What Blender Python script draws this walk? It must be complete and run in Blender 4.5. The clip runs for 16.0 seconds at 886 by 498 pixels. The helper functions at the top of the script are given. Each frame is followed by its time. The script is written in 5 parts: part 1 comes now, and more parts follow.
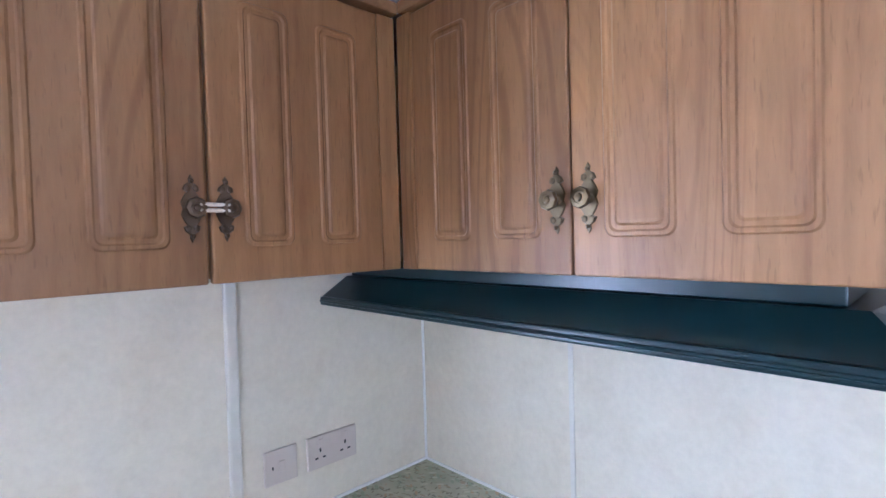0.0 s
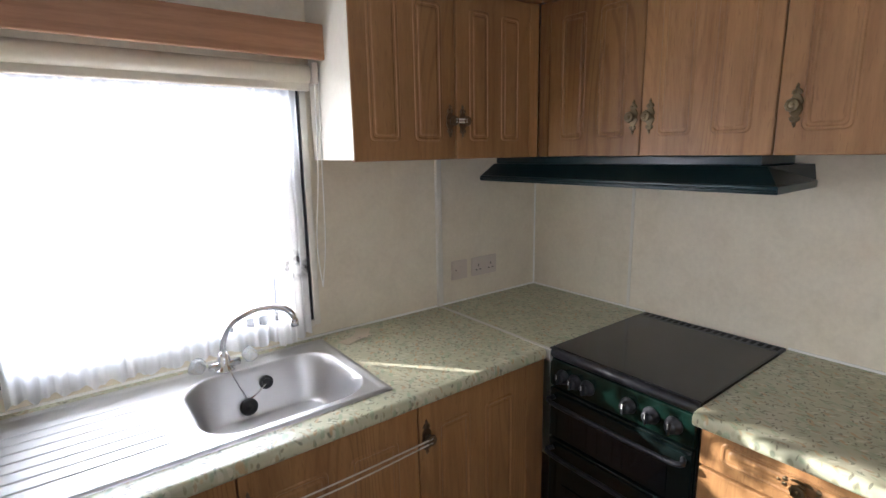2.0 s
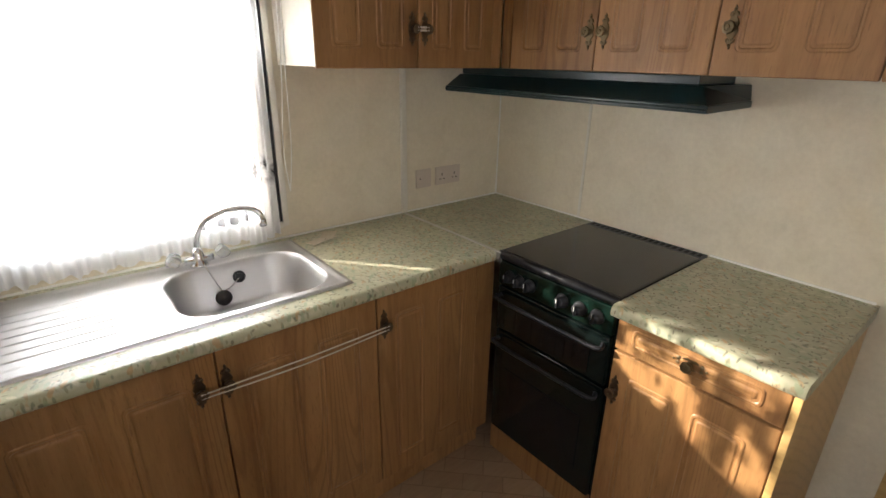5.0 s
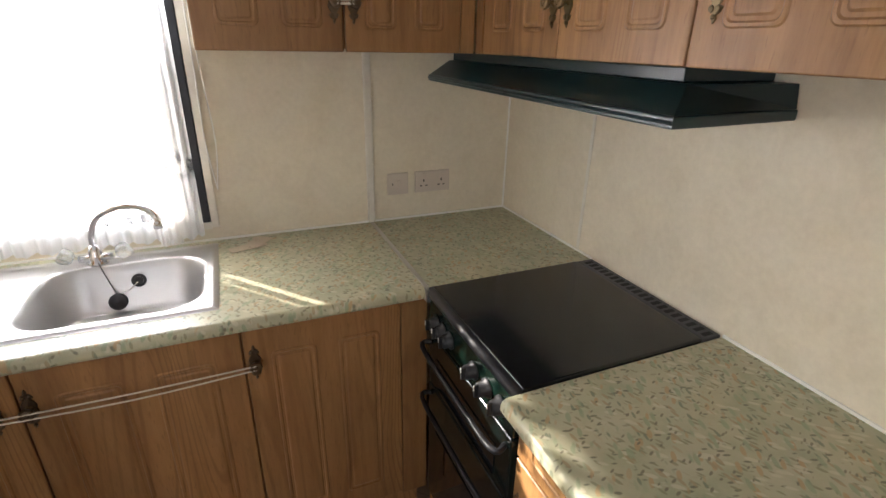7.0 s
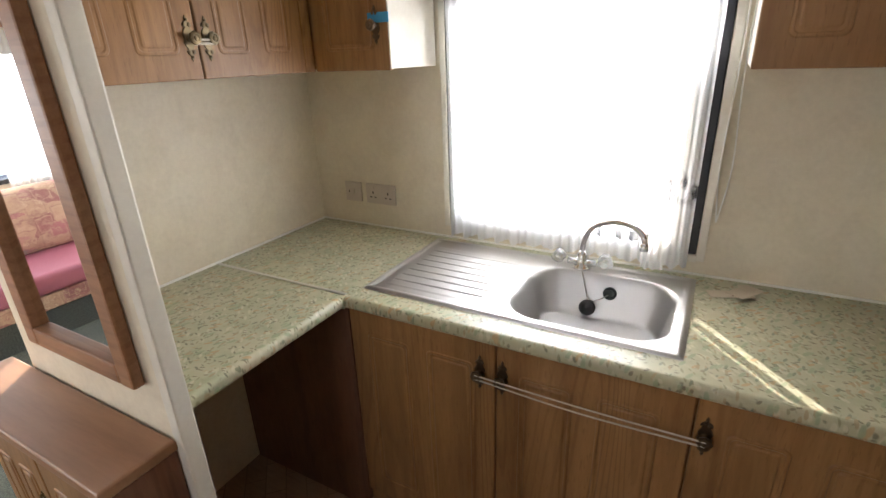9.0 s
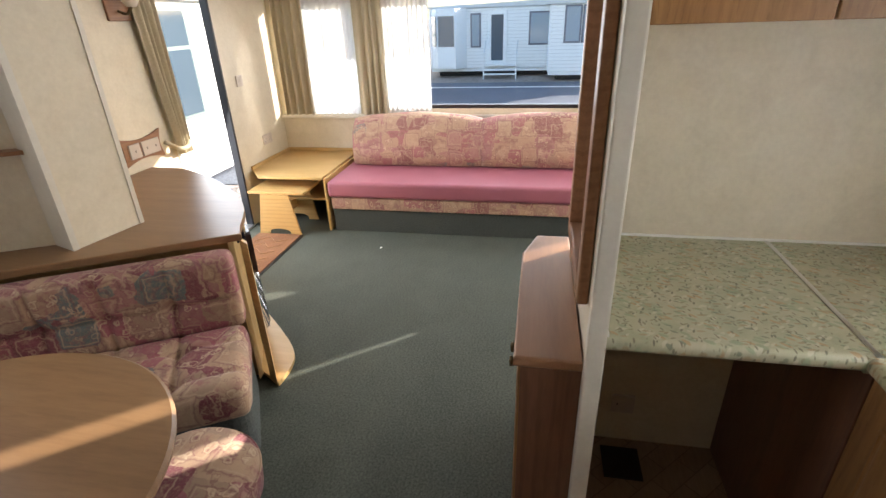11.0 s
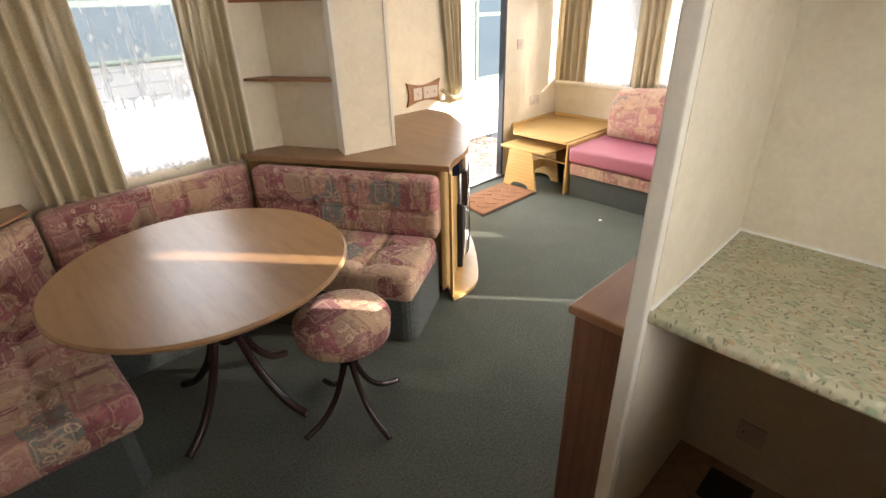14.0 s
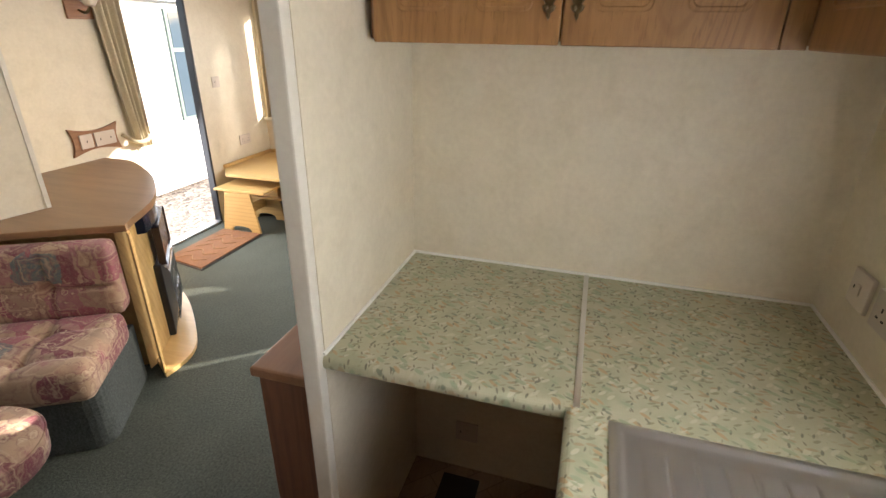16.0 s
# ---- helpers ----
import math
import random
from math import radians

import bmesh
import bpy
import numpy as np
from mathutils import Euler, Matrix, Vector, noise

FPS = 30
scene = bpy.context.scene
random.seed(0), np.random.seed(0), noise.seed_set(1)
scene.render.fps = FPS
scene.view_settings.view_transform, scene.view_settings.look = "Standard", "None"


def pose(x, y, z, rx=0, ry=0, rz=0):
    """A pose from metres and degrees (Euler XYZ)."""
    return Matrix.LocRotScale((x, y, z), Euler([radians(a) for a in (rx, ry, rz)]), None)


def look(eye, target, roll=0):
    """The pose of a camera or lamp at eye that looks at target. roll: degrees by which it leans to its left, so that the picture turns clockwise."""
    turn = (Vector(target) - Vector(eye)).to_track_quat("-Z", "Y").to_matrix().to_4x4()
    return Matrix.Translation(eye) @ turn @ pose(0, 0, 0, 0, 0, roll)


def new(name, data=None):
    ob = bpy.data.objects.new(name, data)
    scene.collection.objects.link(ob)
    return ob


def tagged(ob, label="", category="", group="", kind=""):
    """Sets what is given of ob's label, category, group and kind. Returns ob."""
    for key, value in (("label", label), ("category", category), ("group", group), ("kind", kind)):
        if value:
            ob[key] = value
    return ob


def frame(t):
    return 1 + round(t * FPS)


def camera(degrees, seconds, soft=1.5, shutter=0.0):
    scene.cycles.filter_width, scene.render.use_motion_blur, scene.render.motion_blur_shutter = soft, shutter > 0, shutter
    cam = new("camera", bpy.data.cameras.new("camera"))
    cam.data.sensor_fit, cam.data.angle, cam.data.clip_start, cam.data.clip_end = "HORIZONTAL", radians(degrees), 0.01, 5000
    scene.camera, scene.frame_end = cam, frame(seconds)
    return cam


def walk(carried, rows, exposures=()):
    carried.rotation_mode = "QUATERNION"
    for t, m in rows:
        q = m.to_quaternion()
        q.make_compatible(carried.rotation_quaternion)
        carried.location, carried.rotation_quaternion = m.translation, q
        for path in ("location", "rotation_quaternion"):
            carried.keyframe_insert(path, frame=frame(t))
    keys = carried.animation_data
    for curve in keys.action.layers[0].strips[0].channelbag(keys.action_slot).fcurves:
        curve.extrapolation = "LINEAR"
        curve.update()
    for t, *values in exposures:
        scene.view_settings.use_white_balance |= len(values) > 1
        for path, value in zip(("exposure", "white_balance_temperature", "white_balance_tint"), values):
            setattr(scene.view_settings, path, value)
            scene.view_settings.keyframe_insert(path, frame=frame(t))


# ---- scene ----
import itertools

cam = camera(84.0, 16.0)
PATH = [
    (0, (-1.004, -1.148, 1.590), (0.380, 0.295, 1.541), -1.63),
    (0.5, (-1.170, -1.346, 1.549), (0.188, 0.120, 1.473), -1.63),
    (1, (-1.374, -1.477, 1.564), (-0.100, 0.056, 1.402), -1.66),
    (1.5, (-1.625, -1.540, 1.556), (-0.410, 0.027, 1.296), -1.14),
    (2, (-1.786, -1.627, 1.546), (-0.605, -0.059, 1.160), -1.09),
    (2.5, (-1.939, -1.742, 1.562), (-0.777, -0.192, 1.063), -0.97),
    (3, (-2.059, -1.711, 1.566), (-0.910, -0.188, 0.964), -0.97),
    (3.5, (-2.095, -1.707, 1.575), (-0.970, -0.197, 0.901), -1.27),
    (4, (-2.028, -1.727, 1.563), (-0.874, -0.249, 0.867), -1.32),
    (4.5, (-1.880, -1.827, 1.587), (-0.758, -0.341, 0.857), -1.24),
    (4.7, (-1.862, -1.768, 1.561), (-0.664, -0.339, 0.839), 0.91),
    (6.8, (-1.090, -1.812, 1.556), (-0.318, -0.140, 0.776), 0.97),
    (7, (-1.050, -1.776, 1.555), (-0.316, -0.086, 0.778), 1.25),
    (7.5, (-0.931, -1.732, 1.584), (-0.292, -0.007, 0.798), 1.41),
    (8, (-0.924, -1.723, 1.605), (-0.611, 0.085, 0.809), 0.18),
    (8.5, (-1.061, -1.680, 1.582), (-1.376, 0.148, 0.834), -2.45),
    (9, (-1.143, -1.618, 1.576), (-2.057, 0.002, 0.841), -2.13),
    (9.5, (-1.192, -1.474, 1.554), (-2.612, -0.288, 0.793), -1.50),
    (10, (-1.195, -1.414, 1.566), (-2.926, -0.809, 0.766), -1.12),
    (10.2, (-1.179, -1.427, 1.575), (-2.957, -1.011, 0.760), -1.43),
    (12.3, (-0.945, -1.055, 1.551), (-2.229, -2.294, 0.647), -0.84),
    (12.5, (-0.918, -1.055, 1.553), (-2.139, -2.351, 0.642), -0.68),
    (13, (-0.935, -1.070, 1.531), (-2.095, -2.422, 0.622), -0.46),
    (13.5, (-0.975, -0.901, 1.582), (-2.101, -2.272, 0.659), -0.65),
    (14, (-1.092, -0.779, 1.551), (-2.320, -2.066, 0.636), -1.53),
    (14.5, (-1.155, -0.649, 1.573), (-2.579, -1.707, 0.650), -2.10),
    (15, (-1.238, -0.627, 1.561), (-2.808, -1.478, 0.659), -1.93),
    (15.5, (-1.282, -0.624, 1.559), (-2.968, -1.264, 0.695), -0.02),
    (16, (-1.287, -0.624, 1.558), (-3.042, -1.142, 0.751), 0.81),
]
EXPOSURES = [(0.0, 3.1, 4580, 19), (0.5, 2.76, 4780, 19), (1.0, 2.32, 5100, 18), (2.0, 1.84, 5700, 15), (3.5, 1.62, 6150, 13), (4.7, 1.78, 6450, 13), (7.0, 2.13, 6330, 15), (8.5, 2.24, 6350, 15), (9.5, 1.44, 6280, 12), (10.2, 1.42, 6280, 12), (12.5, 1.8, 6680, 14), (14.0, 1.86, 6780, 14), (16.0, 1.66, 6500, 13)]
walk(cam, [(t, look(eye, target, roll)) for t, eye, target, roll in PATH], EXPOSURES)

# ---- world, sun, sky light through the windows ----
SUN_WAY = Vector((0.635, -0.77, -0.33)).normalized()
world = bpy.data.worlds.new("sky")
scene.world = world
world.use_nodes = True
wn = world.node_tree
sky = wn.nodes.new("ShaderNodeTexSky")
sky.sky_type = "NISHITA"
sky.sun_disc = False
sky.sun_elevation = math.asin(-SUN_WAY.z)
sky.sun_rotation = math.atan2(-SUN_WAY.x, -SUN_WAY.y)
wn.links.new(sky.outputs["Color"], wn.nodes["Background"].inputs["Color"])
wn.nodes["Background"].inputs["Strength"].default_value = 0.15
sun_data = bpy.data.lights.new("sun", "SUN")
sun_data.energy, sun_data.angle, sun_data.color = 5.0, radians(0.55), (1.0, 0.93, 0.82)
sun = new("sun", sun_data)
sun.matrix_world = look((-8, 10, 8), Vector((-8, 10, 8)) + SUN_WAY)


def window_light(name, centre, way, width, height, watts):
    """Sky light that enters by a real opening."""
    data = bpy.data.lights.new(name, "AREA")
    data.shape, data.size, data.size_y, data.energy, data.color = "RECTANGLE", width, height, watts, (0.92, 0.96, 1.0)
    data.spread = radians(140)
    lamp = new(name, data)
    lamp.matrix_world = look(centre, Vector(centre) + Vector(way))
    return lamp


window_light("sky_light_kitchen", (-1.58, 0.05, 1.37), (0, -1, -0.15), 0.80, 0.74, 6.8)
window_light("sky_light_front", (-5.40, -1.9, 1.28), (1, 0, -0.45), 2.9, 0.86, 7.0)
window_light("sky_light_dinette", (-1.78, -3.585, 1.25), (0, 1, -0.1), 0.75, 0.9, 2.6)
window_light("sky_light_door", (-4.3, -3.66, 1.0), (0, 1, -0.4), 0.58, 1.8, 7.5)
window_light("sky_light_lounge", (-4.0, 0.05, 1.28), (0, -1, -0.45), 1.7, 0.86, 7.5)


# ---- materials ----
def mat(name, base, rough=0.5, metal=0.0):
    m = bpy.data.materials.new(name)
    m.use_nodes = True
    b = m.node_tree.nodes["Principled BSDF"]
    b.inputs["Base Color"].default_value = (*base, 1)
    b.inputs["Roughness"].default_value = rough
    b.inputs["Metallic"].default_value = metal
    return m


def nodes_of(m):
    return m.node_tree.nodes, m.node_tree.links, m.node_tree.nodes["Principled BSDF"]


def coords(m, scale=(1, 1, 1), rot=(0, 0, 0)):
    n, l, b = nodes_of(m)
    tc, mp = n.new("ShaderNodeTexCoord"), n.new("ShaderNodeMapping")
    mp.inputs["Scale"].default_value = scale
    mp.inputs["Rotation"].default_value = rot
    l.new(tc.outputs["Object"], mp.inputs["Vector"])
    return mp.outputs["Vector"]


def noise_of(m, vec, scale, detail=4.0, rough=0.55, distort=0.0):
    n, l, b = nodes_of(m)
    t = n.new("ShaderNodeTexNoise")
    t.inputs["Scale"].default_value, t.inputs["Detail"].default_value = scale, detail
    t.inputs["Roughness"].default_value, t.inputs["Distortion"].default_value = rough, distort
    l.new(vec, t.inputs["Vector"])
    return t


def ramp_of(m, fac, stops, mode="LINEAR"):
    n, l, b = nodes_of(m)
    r = n.new("ShaderNodeValToRGB")
    r.color_ramp.interpolation = mode
    while len(r.color_ramp.elements) < len(stops):
        r.color_ramp.elements.new(0.5)
    for e, (p, c) in zip(r.color_ramp.elements, stops):
        e.position = p
        e.color = (*c, 1) if isinstance(c, tuple) else (c, c, c, 1)
    l.new(fac, r.inputs["Fac"])
    return r.outputs["Color"]


def mix_of(m, fac, a, b2, mode="MIX"):
    n, l, b = nodes_of(m)
    x = n.new("ShaderNodeMix")
    x.data_type, x.blend_type = "RGBA", mode
    for sock, v in ((x.inputs[0], fac), (x.inputs[6], a), (x.inputs[7], b2)):
        if isinstance(v, (int, float)):
            sock.default_value = v
        elif isinstance(v, tuple):
            sock.default_value = (*v, 1)
        else:
            l.new(v, sock)
    return x.outputs[2]


def bump_of(m, height, strength=0.3, dist=0.002):
    n, l, b = nodes_of(m)
    k = n.new("ShaderNodeBump")
    k.inputs["Strength"].default_value, k.inputs["Distance"].default_value = strength, dist
    l.new(height, k.inputs["Height"])
    l.new(k.outputs["Normal"], b.inputs["Normal"])


def wood(name, dark, light, rough=0.42, axis="z", vary=0.25, figure=0.30, arches=0.0):
    m = mat(name, light, rough)
    n, l, b = nodes_of(m)
    s = {"x": (1.2, 9, 9), "y": (9, 1.2, 9), "z": (9, 9, 1.2)}[axis]
    v = coords(m, s)
    info = n.new("ShaderNodeObjectInfo")
    add = n.new("ShaderNodeVectorMath")
    add.operation = "ADD"
    sc = n.new("ShaderNodeVectorMath")
    sc.operation = "SCALE"
    sc.inputs["Scale"].default_value = 37.0
    comb = n.new("ShaderNodeCombineXYZ")
    for k in "XYZ":
        l.new(info.outputs["Random"], comb.inputs[k])
    l.new(comb.outputs[0], sc.inputs[0])
    l.new(v, add.inputs[0])
    l.new(sc.outputs[0], add.inputs[1])
    big = noise_of(m, add.outputs[0], 0.55, 3, 0.5, 1.6)
    fine = noise_of(m, add.outputs[0], 9.0, 5, 0.65, 0.3)
    w = n.new("ShaderNodeTexWave")
    w.wave_type, w.rings_direction = "RINGS", axis.upper()
    w.inputs["Scale"].default_value, w.inputs["Distortion"].default_value = 1.1, 3.0
    w.inputs["Detail"].default_value = 2.0
    l.new(add.outputs[0], w.inputs["Vector"])
    c1 = ramp_of(m, big.outputs["Fac"], [(0.3, dark), (0.72, light)])
    c2 = mix_of(m, figure, c1, ramp_of(m, w.outputs["Fac"], [(0.1, tuple(x * 0.8 for x in dark)), (0.35, light), (1.0, light)]))
    c3 = mix_of(m, vary, c2, ramp_of(m, fine.outputs["Fac"], [(0.35, tuple(x * 0.62 for x in dark)), (0.6, light)]))
    if arches:
        slow = noise_of(m, add.outputs[0], 0.42, 1.5, 0.4, 0.5)
        ring = n.new("ShaderNodeMath")
        ring.operation = "MULTIPLY"
        ring.inputs[1].default_value = 150.0
        l.new(slow.outputs["Fac"], ring.inputs[0])
        wavy = n.new("ShaderNodeMath")
        wavy.operation = "SINE"
        l.new(ring.outputs[0], wavy.inputs[0])
        where = ramp_of(m, noise_of(m, add.outputs[0], 0.33, 2, 0.5).outputs["Fac"], [(0.42, 0.0), (0.62, arches)])
        line = ramp_of(m, wavy.outputs[0], [(0.35, 0.0), (0.95, 1.0)])
        c3 = mix_of(m, mix_of(m, 1.0, line, where, "MULTIPLY"), c3, tuple(x * 0.72 for x in dark))
        pore = noise_of(m, coords(m, tuple(k * 22 for k in s)), 1.0, 2, 0.5)
        c3 = mix_of(m, ramp_of(m, pore.outputs["Fac"], [(0.60, 0.0), (0.70, 0.34)]), c3, tuple(x * 0.6 for x in dark))
    hsv = n.new("ShaderNodeHueSaturation")
    mr = n.new("ShaderNodeMapRange")
    mr.inputs["To Min"].default_value, mr.inputs["To Max"].default_value = 0.9, 1.08
    l.new(info.outputs["Random"], mr.inputs["Value"])
    l.new(mr.outputs[0], hsv.inputs["Value"])
    l.new(c3, hsv.inputs["Color"])
    l.new(hsv.outputs[0], b.inputs["Base Color"])
    bump_of(m, fine.outputs["Fac"], 0.16, 0.001)
    return m


OAK = wood("oak_effect_doors", (0.243, 0.114, 0.0405), (0.395, 0.209, 0.077), figure=0.16, vary=0.18, arches=0.55)
OAK_H = wood("oak_effect_level", (0.250, 0.124, 0.049), (0.40, 0.220, 0.092), axis="y")
OAK_DARK = wood("dark_oak_panel", (0.13, 0.06, 0.035), (0.22, 0.105, 0.06))
LAMINATE = wood("wood_laminate_top", (0.235, 0.126, 0.056), (0.325, 0.186, 0.088), rough=0.36, axis="y", vary=0.2, figure=0.14)
LAMINATE_X = wood("wood_laminate_long", (0.24, 0.118, 0.060), (0.345, 0.18, 0.094), rough=0.34, axis="x", vary=0.14, figure=0.12)
TRIM = wood("warm_timber_trim", (0.26, 0.115, 0.05), (0.38, 0.19, 0.09), axis="x")
BEECH = wood("pale_beech", (0.52, 0.315, 0.105), (0.62, 0.41, 0.165), rough=0.38, axis="y", vary=0.12)


def wall_paper(name, a, b2, rough=0.5):
    m = mat(name, a, rough)
    n, l, b = nodes_of(m)
    v = coords(m)
    n1 = noise_of(m, v, 9, 5, 0.6, 0.6)
    n2 = noise_of(m, v, 55, 4, 0.7)
    c = ramp_of(m, n1.outputs["Fac"], [(0.3, a), (0.7, b2)])
    c = mix_of(m, 0.3, c, ramp_of(m, n2.outputs["Fac"], [(0.35, tuple(x * 0.9 for x in a)), (0.65, b2)]))
    l.new(c, b.inputs["Base Color"])
    bump_of(m, n2.outputs["Fac"], 0.12, 0.0008)
    return m


WALL = wall_paper("mottled_cream_wallboard", (0.685, 0.605, 0.455), (0.785, 0.708, 0.555))
CREAM = wall_paper("cream_trim", (0.70, 0.65, 0.55), (0.75, 0.71, 0.61), 0.4)
CEIL = wall_paper("white_ceiling_board", (0.72, 0.71, 0.69), (0.78, 0.77, 0.75), 0.6)
WHITE = mat("cream_plastic", (0.60, 0.515, 0.43), 0.35)
ALU = mat("satin_joint_strip", (0.66, 0.64, 0.60), 0.35, 0.9)
SEAL = mat("white_sealant", (0.84, 0.82, 0.76), 0.4)
BLIND = wall_paper("cream_blind_cloth", (0.72, 0.64, 0.50), (0.78, 0.71, 0.58), 0.7)


def worktop_mat():
    m = mat("green_flecked_worktop", (0.5, 0.52, 0.38), 0.34)
    n, l, b = nodes_of(m)
    base_v = coords(m)
    soft = noise_of(m, base_v, 14, 4, 0.6)
    col = ramp_of(m, soft.outputs["Fac"], [(0.3, (0.395, 0.402, 0.260)), (0.5, (0.472, 0.462, 0.310)), (0.72, (0.53, 0.497, 0.350))])
    relief = None
    for scale, rot, colour, cut in ((54, 0.3, (0.155, 0.15, 0.10), 0.17), (56, 1.1, (0.28, 0.265, 0.16), 0.22), (46, 1.9, (0.21, 0.235, 0.16), 0.19),
                                    (38, 2.3, (0.48, 0.33, 0.17), 0.22), (44, 0.75, (0.60, 0.57, 0.42), 0.25), (62, 2.75, (0.19, 0.165, 0.11), 0.17), (42, 1.5, (0.40, 0.31, 0.18), 0.2), (40, 2.05, (0.33, 0.38, 0.24), 0.26)):
        turn_ = coords(m, (1, 1, 1), (0, 0, rot))
        wob = noise_of(m, turn_, 18, 2, 0.5)
        bent = n.new("ShaderNodeMix")
        bent.data_type, bent.blend_type = "RGBA", "LINEAR_LIGHT"
        bent.inputs[0].default_value = 0.006
        l.new(turn_, bent.inputs[6])
        l.new(wob.outputs["Color"], bent.inputs[7])
        st_ = n.new("ShaderNodeMapping")
        st_.inputs["Scale"].default_value = (1.15, 3.1, 1.0)
        l.new(bent.outputs[2], st_.inputs["Vector"])
        v = st_.outputs["Vector"]
        vo = n.new("ShaderNodeTexVoronoi")
        vo.inputs["Scale"].default_value = scale * 0.50
        vo.inputs["Randomness"].default_value = 1.0
        l.new(v, vo.inputs["Vector"])
        flake = ramp_of(m, vo.outputs["Distance"], [(cut, 1.0), (cut + 0.10, 0.0)])
        sep = n.new("ShaderNodeSeparateColor")
        l.new(vo.outputs["Color"], sep.inputs[0])
        some = ramp_of(m, sep.outputs[0], [(0.36, 0.0), (0.44, 1.0)])
        f = n.new("ShaderNodeMath")
        f.operation = "MULTIPLY"
        l.new(flake, f.inputs[0])
        l.new(some, f.inputs[1])
        g = n.new("ShaderNodeMath")
        g.operation = "MULTIPLY"
        g.inputs[1].default_value = 0.84
        l.new(f.outputs[0], g.inputs[0])
        col = mix_of(m, g.outputs[0], col, colour)
    l.new(col, b.inputs["Base Color"])
    fine = noise_of(m, base_v, 220, 3, 0.6)
    bump_of(m, fine.outputs["Fac"], 0.12, 0.0006)
    return m


WORKTOP = worktop_mat()


def steel_mat(name, base, rough, scale=(2, 60, 60)):
    m = mat(name, base, rough, 1.0)
    n, l, b = nodes_of(m)
    f = noise_of(m, coords(m, scale), 6, 4, 0.7)
    l.new(ramp_of(m, f.outputs["Fac"], [(0.3, rough * 0.92), (0.7, rough * 1.1)]), b.inputs["Roughness"])
    return m


STEEL = steel_mat("brushed_stainless_steel", (0.56, 0.55, 0.54), 0.46, (1.5, 14, 14))
CHROME = mat("chrome", (0.75, 0.75, 0.76), 0.10, 1.0)
BRASS = steel_mat("antique_brass", (0.19, 0.145, 0.08), 0.36, (40, 40, 40))
BRONZE = steel_mat("dark_bronze", (0.16, 0.12, 0.08), 0.42, (40, 40, 40))
BLACK = mat("black_plastic", (0.012, 0.012, 0.014), 0.42)
ENAMEL = mat("green_black_enamel", (0.005, 0.009, 0.008), 0.16)
GREEN_ENAMEL = mat("dark_green_enamel_fascia", (0.003, 0.012, 0.008), 0.2)
OVEN_GLASS = mat("dark_oven_glass", (0.008, 0.008, 0.009), 0.06)
HOB = mat("smoked_glass_lid", (0.013, 0.013, 0.015), 0.13)
HOOD = mat("dark_teal_hood_enamel", (0.008, 0.026, 0.030), 0.28)
VENT = mat("dark_grey_vent", (0.045, 0.045, 0.048), 0.4)
FRAME_BLACK = mat("black_aluminium", (0.02, 0.02, 0.024), 0.4)
CRYSTAL = mat("clear_acrylic", (0.85, 0.88, 0.9), 0.05)
CRYSTAL.node_tree.nodes["Principled BSDF"].inputs["Transmission Weight"].default_value = 0.75
MIRROR = mat("mirror_silver", (0.86, 0.87, 0.87), 0.02, 1.0)
STRING = mat("white_string", (0.62, 0.56, 0.46), 0.8)
TAPE = mat("blue_tape", (0.05, 0.33, 0.62), 0.5)
PAPER = mat("torn_paper", (0.62, 0.54, 0.42), 0.8)
PAPER_DARK = mat("printed_paper", (0.20, 0.15, 0.11), 0.8)
DARK_METAL = mat("dark_brown_tube", (0.035, 0.018, 0.016), 0.25)
SLOT = mat("dark_slot", (0.03, 0.025, 0.02), 0.6)
SHADE = mat("lamp_glass", (0.78, 0.72, 0.62), 0.3)


def glass_mat():
    m = bpy.data.materials.new("window_glass")
    m.use_nodes = True
    n, l = m.node_tree.nodes, m.node_tree.links
    out = n["Material Output"]
    t, g, x, fr = n.new("ShaderNodeBsdfTransparent"), n.new("ShaderNodeBsdfGlossy"), n.new("ShaderNodeMixShader"), n.new("ShaderNodeFresnel")
    g.inputs["Roughness"].default_value = 0.02
    fr.inputs["IOR"].default_value = 1.25
    l.new(fr.outputs[0], x.inputs[0])
    l.new(t.outputs[0], x.inputs[1])
    l.new(g.outputs[0], x.inputs[2])
    l.new(x.outputs[0], out.inputs["Surface"])
    return m


GLASS = glass_mat()


